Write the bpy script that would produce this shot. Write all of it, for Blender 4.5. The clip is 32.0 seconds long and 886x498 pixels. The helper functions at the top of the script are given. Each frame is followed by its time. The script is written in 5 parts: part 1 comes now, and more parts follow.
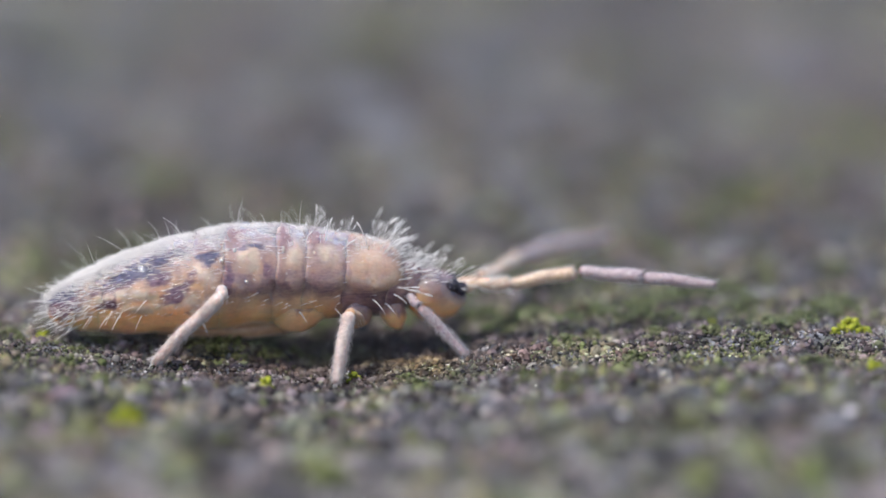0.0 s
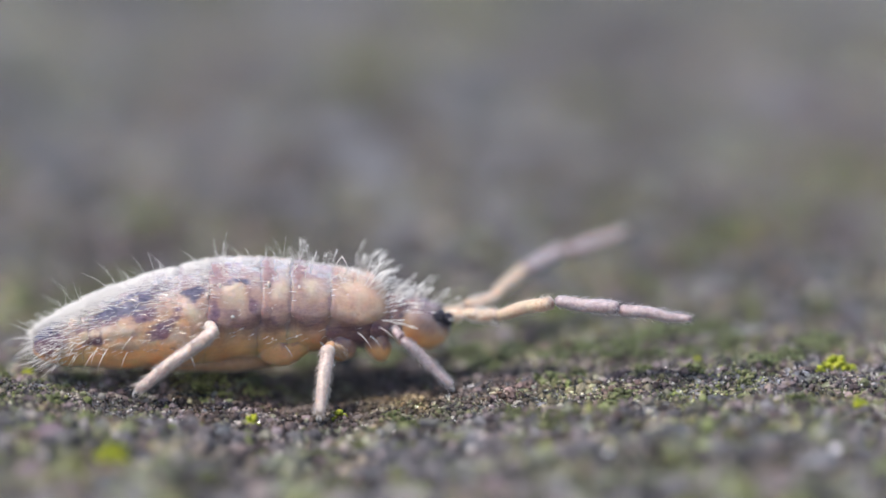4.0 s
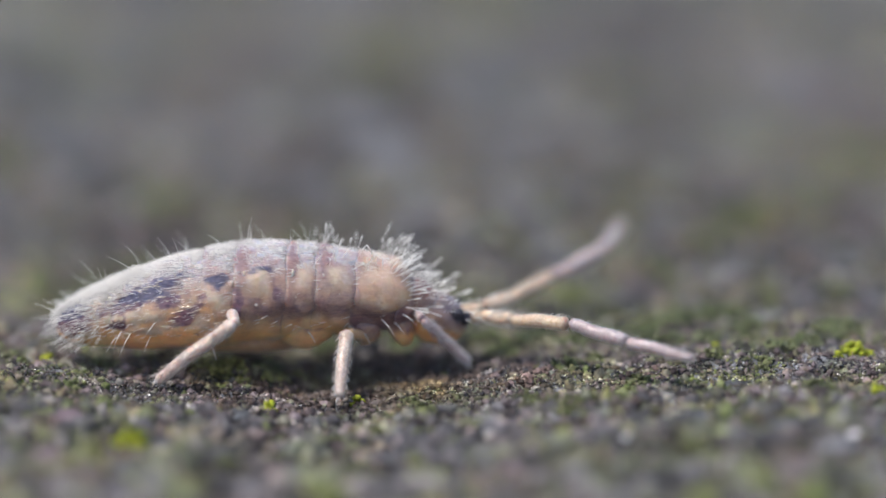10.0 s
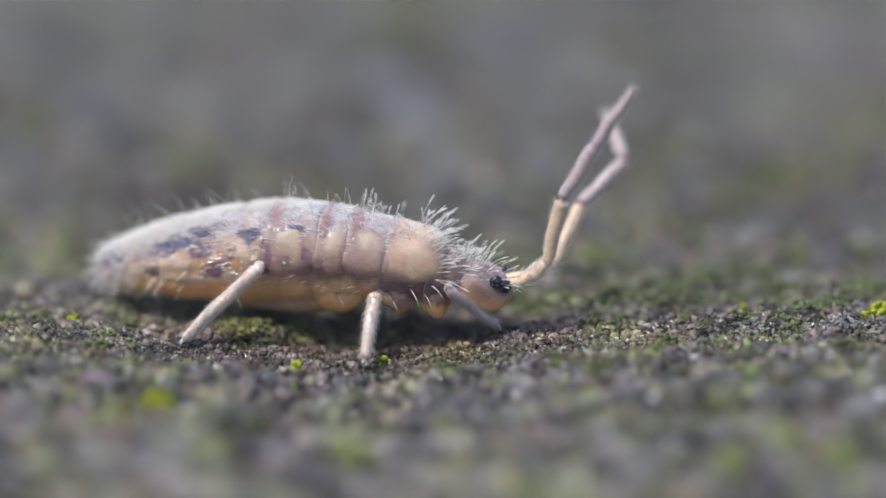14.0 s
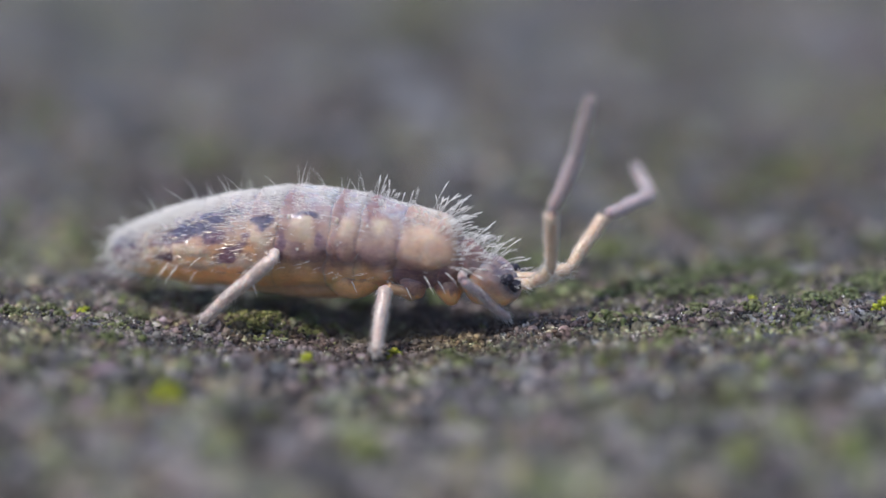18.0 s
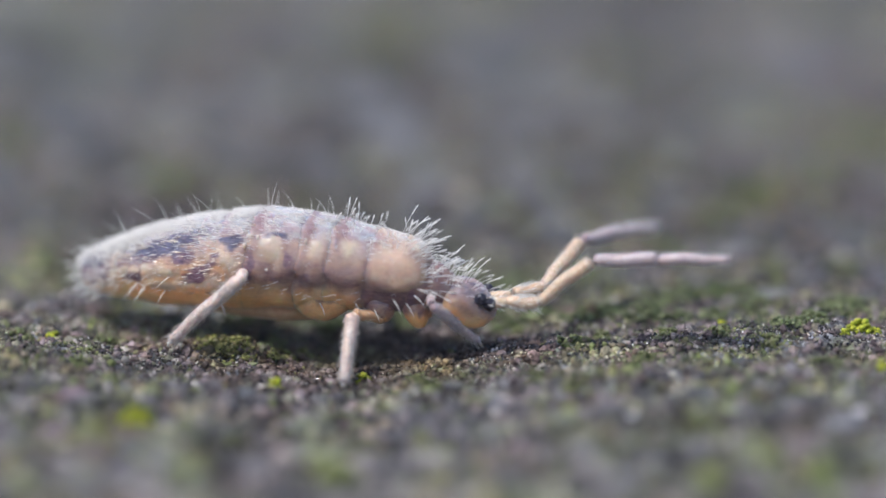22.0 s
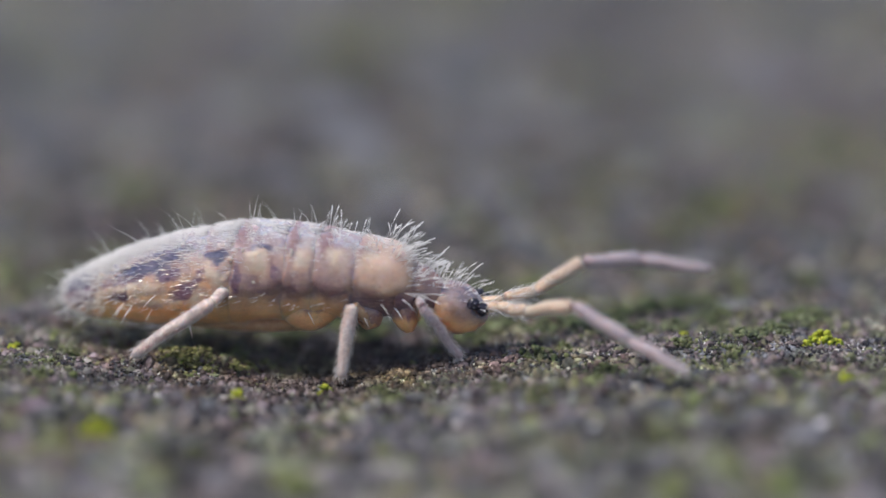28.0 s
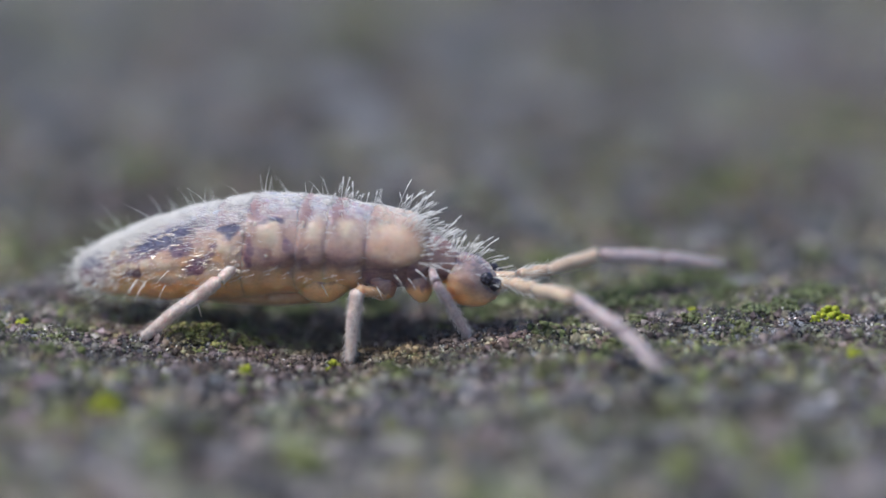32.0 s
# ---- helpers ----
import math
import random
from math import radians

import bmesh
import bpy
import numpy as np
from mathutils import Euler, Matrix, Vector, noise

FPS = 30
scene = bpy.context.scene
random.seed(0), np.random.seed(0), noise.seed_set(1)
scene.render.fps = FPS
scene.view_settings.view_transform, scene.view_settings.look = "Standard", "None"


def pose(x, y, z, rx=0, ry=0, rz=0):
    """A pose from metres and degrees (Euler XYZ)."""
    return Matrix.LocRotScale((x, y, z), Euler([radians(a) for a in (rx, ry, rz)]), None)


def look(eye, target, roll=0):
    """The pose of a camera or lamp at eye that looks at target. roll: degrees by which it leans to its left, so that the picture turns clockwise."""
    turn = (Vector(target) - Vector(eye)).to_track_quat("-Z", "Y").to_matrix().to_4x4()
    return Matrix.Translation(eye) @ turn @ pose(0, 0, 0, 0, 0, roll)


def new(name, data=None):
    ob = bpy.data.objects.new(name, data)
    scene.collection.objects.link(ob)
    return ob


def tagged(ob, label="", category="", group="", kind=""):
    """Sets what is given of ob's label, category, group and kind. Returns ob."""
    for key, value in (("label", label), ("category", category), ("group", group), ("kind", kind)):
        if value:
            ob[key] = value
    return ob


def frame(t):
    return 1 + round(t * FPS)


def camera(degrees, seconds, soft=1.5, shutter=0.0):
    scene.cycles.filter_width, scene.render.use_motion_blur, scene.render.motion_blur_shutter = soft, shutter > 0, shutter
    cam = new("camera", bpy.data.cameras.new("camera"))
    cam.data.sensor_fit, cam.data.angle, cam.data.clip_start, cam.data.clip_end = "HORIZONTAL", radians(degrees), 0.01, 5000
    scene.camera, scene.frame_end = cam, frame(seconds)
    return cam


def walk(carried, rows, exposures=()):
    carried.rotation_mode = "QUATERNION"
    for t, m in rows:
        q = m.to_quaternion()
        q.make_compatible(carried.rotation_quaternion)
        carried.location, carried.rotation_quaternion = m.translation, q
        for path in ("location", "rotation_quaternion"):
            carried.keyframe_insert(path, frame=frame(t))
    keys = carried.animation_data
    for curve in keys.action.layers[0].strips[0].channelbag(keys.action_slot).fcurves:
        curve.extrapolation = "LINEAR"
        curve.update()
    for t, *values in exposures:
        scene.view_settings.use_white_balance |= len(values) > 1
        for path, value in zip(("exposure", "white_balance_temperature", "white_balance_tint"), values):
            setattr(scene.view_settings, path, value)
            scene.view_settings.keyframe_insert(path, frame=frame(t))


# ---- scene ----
# All building is done in millimetres; K turns them into metres.
K = 0.001
TILT = radians(20.0)          # how far the lens looks down
RANGE = 100.0                 # lens to the plane of focus, mm
RIGHT = Vector((1, 0, 0))
AHEAD = Vector((0, math.cos(TILT), -math.sin(TILT)))
UP = Vector((0, math.sin(TILT), math.cos(TILT)))

# ---------------------------------------------------------------- camera
cam = camera(2.4064, 32.0, soft=1.6)
cam.data.dof.use_dof = True
cam.data.dof.focus_distance = (RANGE + -0.05) * K
cam.data.dof.aperture_fstop = cam.data.lens / 10.2
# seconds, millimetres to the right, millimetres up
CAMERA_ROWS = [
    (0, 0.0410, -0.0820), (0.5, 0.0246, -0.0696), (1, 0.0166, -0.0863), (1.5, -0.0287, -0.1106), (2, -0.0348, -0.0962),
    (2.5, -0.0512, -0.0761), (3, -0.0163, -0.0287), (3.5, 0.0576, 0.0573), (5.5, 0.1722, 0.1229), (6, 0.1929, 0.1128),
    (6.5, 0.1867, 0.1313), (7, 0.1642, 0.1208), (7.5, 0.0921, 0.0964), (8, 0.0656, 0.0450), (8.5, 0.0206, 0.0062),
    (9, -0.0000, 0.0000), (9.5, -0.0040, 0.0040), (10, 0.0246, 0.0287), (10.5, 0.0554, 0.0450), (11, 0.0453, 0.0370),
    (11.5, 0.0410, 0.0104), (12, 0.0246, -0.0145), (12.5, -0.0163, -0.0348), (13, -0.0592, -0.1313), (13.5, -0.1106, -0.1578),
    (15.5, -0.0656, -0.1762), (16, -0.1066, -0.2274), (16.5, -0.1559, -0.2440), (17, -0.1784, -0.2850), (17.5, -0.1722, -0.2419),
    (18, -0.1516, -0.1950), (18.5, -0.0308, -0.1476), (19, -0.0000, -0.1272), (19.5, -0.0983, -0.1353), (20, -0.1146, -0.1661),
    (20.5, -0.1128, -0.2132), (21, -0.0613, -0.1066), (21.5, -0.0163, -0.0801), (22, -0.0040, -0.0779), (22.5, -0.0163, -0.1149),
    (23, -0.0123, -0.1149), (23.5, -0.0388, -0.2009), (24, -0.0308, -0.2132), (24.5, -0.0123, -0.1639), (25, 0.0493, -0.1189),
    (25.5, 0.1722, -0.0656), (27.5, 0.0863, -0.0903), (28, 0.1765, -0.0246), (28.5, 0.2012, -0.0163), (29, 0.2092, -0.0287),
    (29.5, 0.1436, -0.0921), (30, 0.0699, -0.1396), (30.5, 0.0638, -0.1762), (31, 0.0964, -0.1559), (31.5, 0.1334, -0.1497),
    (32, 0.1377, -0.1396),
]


# seconds, millimetres nearer to the animal: the hand leans in and out, and the plane of focus with it
LEAN = [(0, -0.04), (3.5, -0.05), (5.5, -0.09), (7.5, -0.08), (9, -0.05), (11, -0.08), (13, -0.04), (16, 0.02), (18, 0.05), (32, 0.05)]


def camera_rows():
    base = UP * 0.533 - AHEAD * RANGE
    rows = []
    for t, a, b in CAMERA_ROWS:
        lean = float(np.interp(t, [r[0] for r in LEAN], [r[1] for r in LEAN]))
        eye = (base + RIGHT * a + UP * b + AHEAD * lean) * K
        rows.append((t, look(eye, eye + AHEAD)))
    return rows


# seconds, stops, kelvin, tint: the automatic exposure and white balance of the film
EXPOSURES = [(0, 0.513, 6480, 11.1), (1, 0.569, 6411, 7.6), (2, 0.676, 6484, 7.9), (3, 0.703, 6710, 10.2), (6, 0.541, 6410, 9.3), (7, 0.541, 6559, 8.2),
             (8, 0.312, 6171, 10.7), (9, 0.429, 6445, 10.2), (10, 0.429, 6636, 8.4), (11, 0.485, 6554, 11.4), (12, 0.312, 6237, 11.0), (13, 0.457, 6411, 7.6),
             (16, 0.485, 6639, 6.7), (17, 0.429, 6789, 10.4), (18, 0.282, 6339, 10.6), (19, 0.513, 6373, 11.6), (20, 0.513, 6520, 8.8), (21, 0.485, 6446, 8.6),
             (22, 0.457, 6339, 9.0), (23, 0.513, 6525, 5.6), (24, 0.541, 6684, 4.4), (25, 0.371, 6412, 6.0), (28, 0.252, 6480, 11.1), (29, 0.097, 6235, 7.7),
             (30, 0.457, 6445, 10.2), (31, 0.457, 6676, 7.7), (32, 0.282, 6202, 8.4)]
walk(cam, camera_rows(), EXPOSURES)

# ---------------------------------------------------------------- light
SUN_EL, SUN_AZ = radians(66), radians(-108)     # high, from the side of the tail
world = bpy.data.worlds.new("world")
scene.world = world
world.use_nodes = True
wn = world.node_tree.nodes
sky = wn.new("ShaderNodeTexSky")
sky.sky_type, sky.sun_disc = "NISHITA", False
sky.sun_elevation, sky.sun_rotation = SUN_EL, SUN_AZ
sky.dust_density, sky.air_density = 2.5, 1.0
wn["Background"].inputs["Strength"].default_value = 0.15
world.node_tree.links.new(sky.outputs[0], wn["Background"].inputs[0])
sun_data = bpy.data.lights.new("sun", "SUN")
sun_data.energy, sun_data.angle, sun_data.color = 2.6, radians(3.0), (1.0, 0.975, 0.94)
sun = new("sun", sun_data)
sun_from = Vector((math.sin(SUN_AZ) * math.cos(SUN_EL), math.cos(SUN_AZ) * math.cos(SUN_EL), math.sin(SUN_EL)))
sun.matrix_world = look(sun_from * 2, (0, 0, 0))


# ---------------------------------------------------------------- materials
class Mat:
    """A small node-tree writer."""

    def __init__(self, name):
        self.m = bpy.data.materials.new(name)
        self.m.use_nodes = True
        self.t = self.m.node_tree
        self.b = self.t.nodes["Principled BSDF"]

    def node(self, kind, **values):
        n = self.t.nodes.new(kind)
        for k, v in values.items():
            n.inputs[k.replace("_", " ")].default_value = v
        return n

    def link(self, a, b):
        self.t.links.new(a, b)

    def coords(self):
        c = self.t.nodes.new("ShaderNodeTexCoord")
        return c.outputs["Object"]

    def noise(self, per_mm, detail=3.0, rough=0.55, where=None):
        n = self.t.nodes.new("ShaderNodeTexNoise")
        n.inputs["Scale"].default_value = per_mm / K
        n.inputs["Detail"].default_value = detail
        n.inputs["Roughness"].default_value = rough
        self.link(where or self.coords(), n.inputs["Vector"])
        return n.outputs["Fac"]

    def ramp(self, fac, *stops):
        r = self.t.nodes.new("ShaderNodeValToRGB")
        while len(r.color_ramp.elements) < len(stops):
            r.color_ramp.elements.new(0.5)
        for e, (p, c) in zip(r.color_ramp.elements, stops):
            e.position = p
            e.color = (c, c, c, 1) if isinstance(c, (int, float)) else (*c, 1)
        self.link(fac, r.inputs[0])
        return r.outputs[0]

    def mix(self, fac, a, b, how="MIX"):
        n = self.t.nodes.new("ShaderNodeMix")
        n.data_type, n.blend_type = "RGBA", how
        for value, socket in ((fac, n.inputs[0]), (a, n.inputs[6]), (b, n.inputs[7])):
            if isinstance(value, bpy.types.NodeSocket):
                self.link(value, socket)
            elif isinstance(value, (int, float)):
                socket.default_value = value if socket == n.inputs[0] else (value, value, value, 1)
            else:
                socket.default_value = (*value, 1)
        return n.outputs[2]

    def attr(self, name):
        a = self.t.nodes.new("ShaderNodeAttribute")
        a.attribute_name = name
        return a.outputs["Fac"]

    def math(self, how, a, b):
        n = self.t.nodes.new("ShaderNodeMath")
        n.operation = how
        for value, socket in ((a, n.inputs[0]), (b, n.inputs[1])):
            if isinstance(value, bpy.types.NodeSocket):
                self.link(value, socket)
            else:
                socket.default_value = value
        return n.outputs[0]

    def bump(self, height, depth_mm, strength=0.6):
        n = self.t.nodes.new("ShaderNodeBump")
        n.inputs["Strength"].default_value = strength
        n.inputs["Distance"].default_value = depth_mm * K
        self.link(height, n.inputs["Height"])
        self.link(n.outputs[0], self.b.inputs["Normal"])

    def set(self, **values):
        for k, v in values.items():
            s = self.b.inputs[k.replace("_", " ")]
            if isinstance(v, bpy.types.NodeSocket):
                self.link(v, s)
            elif isinstance(v, tuple) and len(v) == 3 and s.type == "RGBA":
                s.default_value = (*v, 1)
            else:
                s.default_value = v
        return self


def soil_material():
    m = Mat("crusted_soil")
    big = m.noise(0.75, 2)
    mid = m.noise(2.4, 4, 0.6)
    fine = m.noise(34, 4, 0.7)
    base = m.ramp(mid, (0.34, (0.053, 0.054, 0.061)), (0.46, (0.127, 0.130, 0.148)), (0.57, (0.192, 0.198, 0.224)), (0.70, (0.288, 0.292, 0.316)))
    green = m.ramp(fine, (0.35, (0.075, 0.082, 0.036)), (0.65, (0.200, 0.215, 0.105)))
    where = m.ramp(m.noise(1.5, 4, 0.62), (0.49, 0.0), (0.59, 0.85))
    col = m.mix(where, base, green)
    brown = m.ramp(m.noise(4.5, 3), (0.55, 0.0), (0.66, 0.6))
    col = m.mix(brown, col, (0.140, 0.108, 0.094))
    dark = m.ramp(big, (0.36, 0.45), (0.50, 0.85), (0.64, 1.25))
    col = m.mix(1.0, col, dark, "MULTIPLY")
    blot = m.ramp(m.noise(6.5, 3, 0.6), (0.36, 0.36), (0.52, 0.95), (0.66, 1.55))
    col = m.mix(1.0, col, blot, "MULTIPLY")
    grain = m.ramp(fine, (0.30, 0.30), (0.50, 0.95), (0.72, 1.65))
    col = m.mix(1.0, col, grain, "MULTIPLY")
    m.set(Base_Color=col, Roughness=m.ramp(fine, (0.3, 0.55), (0.7, 0.95)), Specular_IOR_Level=0.12)
    m.bump(m.noise(80, 4, 0.75), 0.010, 0.9)
    return m.m


def island_material(name, stops, rough, per_mm=60.0, spec=0.5):
    """Grains: each loose island takes its own shade."""
    m = Mat(name)
    g = m.t.nodes.new("ShaderNodeNewGeometry")
    col = m.ramp(g.outputs["Random Per Island"], *stops)
    fine = m.ramp(m.noise(per_mm, 3), (0.3, 0.6), (0.7, 1.3))
    col = m.mix(1.0, col, fine, "MULTIPLY")
    moist = m.ramp(m.noise(4.2, 4, 0.65), (0.36, 0.42), (0.50, 0.95), (0.64, 1.55))
    col = m.mix(1.0, col, moist, "MULTIPLY")
    film = m.ramp(m.noise(2.2, 4, 0.65), (0.50, 0.0), (0.60, 0.65))
    col = m.mix(film, col, m.mix(1.0, col, (0.95, 1.10, 0.55), "MULTIPLY"))
    humus = m.ramp(m.noise(3.3, 4, 0.65), (0.50, 0.0), (0.62, 0.6))
    col = m.mix(humus, col, m.mix(1.0, col, (1.12, 0.86, 0.70), "MULTIPLY"))
    m.set(Base_Color=col, Roughness=rough, Specular_IOR_Level=spec)
    m.bump(m.noise(per_mm * 2, 3), 0.004, 0.6)
    return m.m


def clod_material(name, low, high):
    m = Mat(name)
    col = m.ramp(m.noise(9, 4, 0.7), (0.32, low), (0.68, high))
    col = m.mix(1.0, col, m.ramp(m.noise(50, 3), (0.3, 0.6), (0.7, 1.4)), "MULTIPLY")
    m.set(Base_Color=col, Roughness=0.85, Specular_IOR_Level=0.15)
    m.bump(m.noise(40, 4, 0.7), 0.02, 0.8)
    return m.m


def alga_material(name, dark, light):
    m = Mat(name)
    o = m.t.nodes.new("ShaderNodeObjectInfo")
    fine = m.noise(45, 3)
    mixv = m.math("ADD", m.math("MULTIPLY", fine, 0.55), m.math("MULTIPLY", o.outputs["Random"], 0.55))
    m.set(Base_Color=m.ramp(mixv, (0.30, dark), (0.72, light)), Roughness=0.6, Specular_IOR_Level=0.25,
          Subsurface_Weight=0.25, Subsurface_Scale=0.02 * K, Subsurface_Radius=(0.6, 1.0, 0.3))
    m.bump(m.noise(90, 3), 0.006, 0.6)
    return m.m


def cuticle_material():
    """Springtail skin: cream sides, amber belly, whitish scaled back, violet pigment."""
    m = Mat("springtail_cuticle")
    where = m.coords()
    lie = m.t.nodes.new("ShaderNodeMapping")
    lie.inputs["Scale"].default_value = (0.28, 1.0, 1.0)
    m.link(where, lie.inputs["Vector"])
    streak = m.noise(75, 4, 0.7, lie.outputs[0])
    fine = m.noise(75, 4, 0.7)
    mid = m.noise(16, 3)
    slow = m.noise(7, 3)
    belly, back, pigment, seam = m.attr("belly"), m.attr("back"), m.attr("pigment"), m.attr("seam")
    cream, rust = m.attr("cream"), m.attr("rust")

    def edge(value, sway, low, high, top):
        return m.ramp(m.math("ADD", value, m.math("MULTIPLY", m.math("SUBTRACT", mid, 0.5), sway)), (low, 0.0), (high, top))

    side = m.ramp(slow, (0.3, (0.39, 0.240, 0.170)), (0.7, (0.55, 0.375, 0.265)))
    col = m.mix(belly, side, m.ramp(slow, (0.3, (0.86, 0.420, 0.165)), (0.7, (0.92, 0.555, 0.275))))
    col = m.mix(m.math("MULTIPLY", back, 0.90), col, m.ramp(streak, (0.32, (0.28, 0.29, 0.345)), (0.68, (0.45, 0.46, 0.52))))
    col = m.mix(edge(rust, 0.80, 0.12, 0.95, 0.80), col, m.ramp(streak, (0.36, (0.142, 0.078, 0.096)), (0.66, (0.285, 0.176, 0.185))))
    col = m.mix(edge(seam, 0.9, 0.20, 1.05, 0.24), col, (0.30, 0.175, 0.165))
    mottle = m.math("MULTIPLY", m.ramp(m.noise(26, 5, 0.75, lie.outputs[0]), (0.47, 0.0), (0.60, 0.50)), m.ramp(belly, (0.0, 1.0), (0.5, 0.25)))
    col = m.mix(mottle, col, m.ramp(fine, (0.35, (0.18, 0.098, 0.110)), (0.65, (0.33, 0.210, 0.205))))
    col = m.mix(edge(cream, 0.75, 0.20, 0.85, 0.84), col, m.ramp(slow, (0.3, (0.43, 0.340, 0.265)), (0.7, (0.58, 0.490, 0.395))))
    ragged = m.math("ADD", pigment, m.math("MULTIPLY", m.math("SUBTRACT", m.noise(36, 5, 0.8, lie.outputs[0]), 0.5), 1.0))
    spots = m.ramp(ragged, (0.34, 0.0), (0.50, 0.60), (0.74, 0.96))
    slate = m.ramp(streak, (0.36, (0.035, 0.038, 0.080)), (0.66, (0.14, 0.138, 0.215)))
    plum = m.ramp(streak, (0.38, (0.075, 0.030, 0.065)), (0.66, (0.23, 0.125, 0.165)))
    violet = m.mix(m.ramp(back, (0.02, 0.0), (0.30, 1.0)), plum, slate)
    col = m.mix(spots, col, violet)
    col = m.mix(1.0, col, m.ramp(fine, (0.3, 0.90), (0.7, 1.07)), "MULTIPLY")
    m.set(Base_Color=col, Roughness=m.ramp(back, (0.0, 0.36), (0.6, 0.85)), Coat_Weight=m.ramp(back, (0.0, 0.80), (0.7, 0.05)), Coat_Roughness=0.08, Specular_IOR_Level=m.ramp(back, (0.0, 0.5), (0.6, 0.12)), Subsurface_Weight=0.85, Subsurface_Scale=0.08 * K,
          Subsurface_Radius=(1.0, 0.55, 0.30), Sheen_Weight=0.22, Sheen_Roughness=0.35, Sheen_Tint=(0.80, 0.88, 1.0))
    m.bump(m.math("ADD", m.noise(18, 2, 0.5), m.math("MULTIPLY", streak, 0.4)), 0.007, 0.6)
    wet = m.t.nodes.new("ShaderNodeBump")
    wet.inputs["Strength"].default_value, wet.inputs["Distance"].default_value = 0.6, 0.004 * K
    m.link(m.noise(40, 3, 0.6), wet.inputs["Height"])
    m.link(wet.outputs[0], m.b.inputs["Coat Normal"])
    return m.m


def limb_material(name, low, high, per_mm=30, ring=0.0):
    m = Mat(name)
    fine = m.noise(per_mm, 4, 0.7)
    col = m.mix(m.ramp(m.attr("joint"), (0.0, 0.0), (0.8, ring)), m.ramp(fine, (0.32, low), (0.68, high)), (0.16, 0.095, 0.115))
    m.set(Base_Color=col, Roughness=0.30, Coat_Weight=0.3, Coat_Roughness=0.15, Subsurface_Weight=0.8,
          Subsurface_Scale=0.045 * K, Subsurface_Radius=(1.0, 0.65, 0.45), Sheen_Weight=0.4)
    m.bump(m.noise(110, 4, 0.75), 0.003, 1.0)
    return m.m


def seta_material():
    """Clear bristles: they pass on the light that strikes them from behind."""
    m = Mat("pale_seta")
    m.set(Base_Color=(0.96, 0.945, 0.93), Roughness=0.28)
    glow = m.t.nodes.new("ShaderNodeBsdfTranslucent")
    glow.inputs["Color"].default_value = (0.97, 0.95, 0.93, 1)
    both = m.t.nodes.new("ShaderNodeMixShader")
    both.inputs[0].default_value = 0.58
    m.link(m.b.outputs[0], both.inputs[1])
    m.link(glow.outputs[0], both.inputs[2])
    m.link(both.outputs[0], m.t.nodes["Material Output"].inputs["Surface"])
    return m.m


def eye_material():
    m = Mat("eye_patch")
    m.set(Base_Color=m.ramp(m.noise(60, 3), (0.3, (0.008, 0.008, 0.014)), (0.7, (0.035, 0.03, 0.05))), Roughness=0.3)
    return m.m


SOIL = soil_material()
GRAIN = island_material("soil_grain", [(0.0, (0.014, 0.012, 0.014)), (0.36, (0.042, 0.036, 0.040)), (0.62, (0.105, 0.086, 0.090)),
                                       (0.80, (0.23, 0.175, 0.162)), (0.90, (0.11, 0.12, 0.05)), (0.96, (0.26, 0.22, 0.20)), (1.0, (0.62, 0.58, 0.56))], 0.12)
CRUMB = island_material("soil_crumb", [(0.0, (0.050, 0.040, 0.043)), (0.4, (0.145, 0.115, 0.120)), (0.7, (0.235, 0.190, 0.200)),
                                       (0.85, (0.13, 0.145, 0.065)), (1.0, (0.36, 0.32, 0.32))], 0.85, 60.0, 0.15)
LUMP = island_material("soil_lump", [(0.0, (0.055, 0.052, 0.057)), (0.30, (0.107, 0.102, 0.111)), (0.55, (0.165, 0.158, 0.172)),
                                     (0.72, (0.115, 0.128, 0.055)), (0.88, (0.175, 0.155, 0.165)), (1.0, (0.23, 0.205, 0.215))], 0.7, 40.0, 0.2)
GREEN_GRAIN = island_material("alga_granule", [(0.0, (0.022, 0.030, 0.012)), (0.45, (0.075, 0.088, 0.034)), (0.75, (0.16, 0.175, 0.06)),
                                               (0.92, (0.20, 0.215, 0.07)), (1.0, (0.32, 0.34, 0.11))], 0.4)
HUMUS_SHADE = island_material("shaded_humus_crumb", [(0.0, (0.030, 0.020, 0.018)), (0.5, (0.074, 0.052, 0.045)), (0.85, (0.130, 0.097, 0.085)), (1.0, (0.22, 0.175, 0.160))], 0.55, 60.0, 0.3)
SPARK = island_material("quartz_grain", [(0.0, (0.45, 0.43, 0.44)), (0.5, (0.62, 0.58, 0.56)), (1.0, (0.80, 0.78, 0.76))], 0.12)
CLOD_DARK = clod_material("dark_clod", (0.050, 0.052, 0.059), (0.117, 0.121, 0.132))
CLOD_PALE = clod_material("pale_clod", (0.108, 0.109, 0.119), (0.203, 0.203, 0.218))
CLOD_PLUM = clod_material("plum_clod", (0.110, 0.080, 0.094), (0.205, 0.158, 0.180))
LUMP_GREY = clod_material("grey_lump", (0.095, 0.090, 0.098), (0.185, 0.176, 0.192))
LUMP_PALE = clod_material("pale_lump", (0.140, 0.126, 0.136), (0.260, 0.235, 0.248))
LUMP_DARK = clod_material("dark_lump", (0.040, 0.033, 0.034), (0.105, 0.090, 0.092))
LUMP_OLIVE = clod_material("olive_lump", (0.075, 0.082, 0.036), (0.165, 0.178, 0.085))
CLOD_WHITE = clod_material("white_speck", (0.40, 0.38, 0.40), (0.70, 0.68, 0.70))
ALGA_BRIGHT = alga_material("yellow_green_alga", (0.14, 0.165, 0.012), (0.44, 0.465, 0.045))
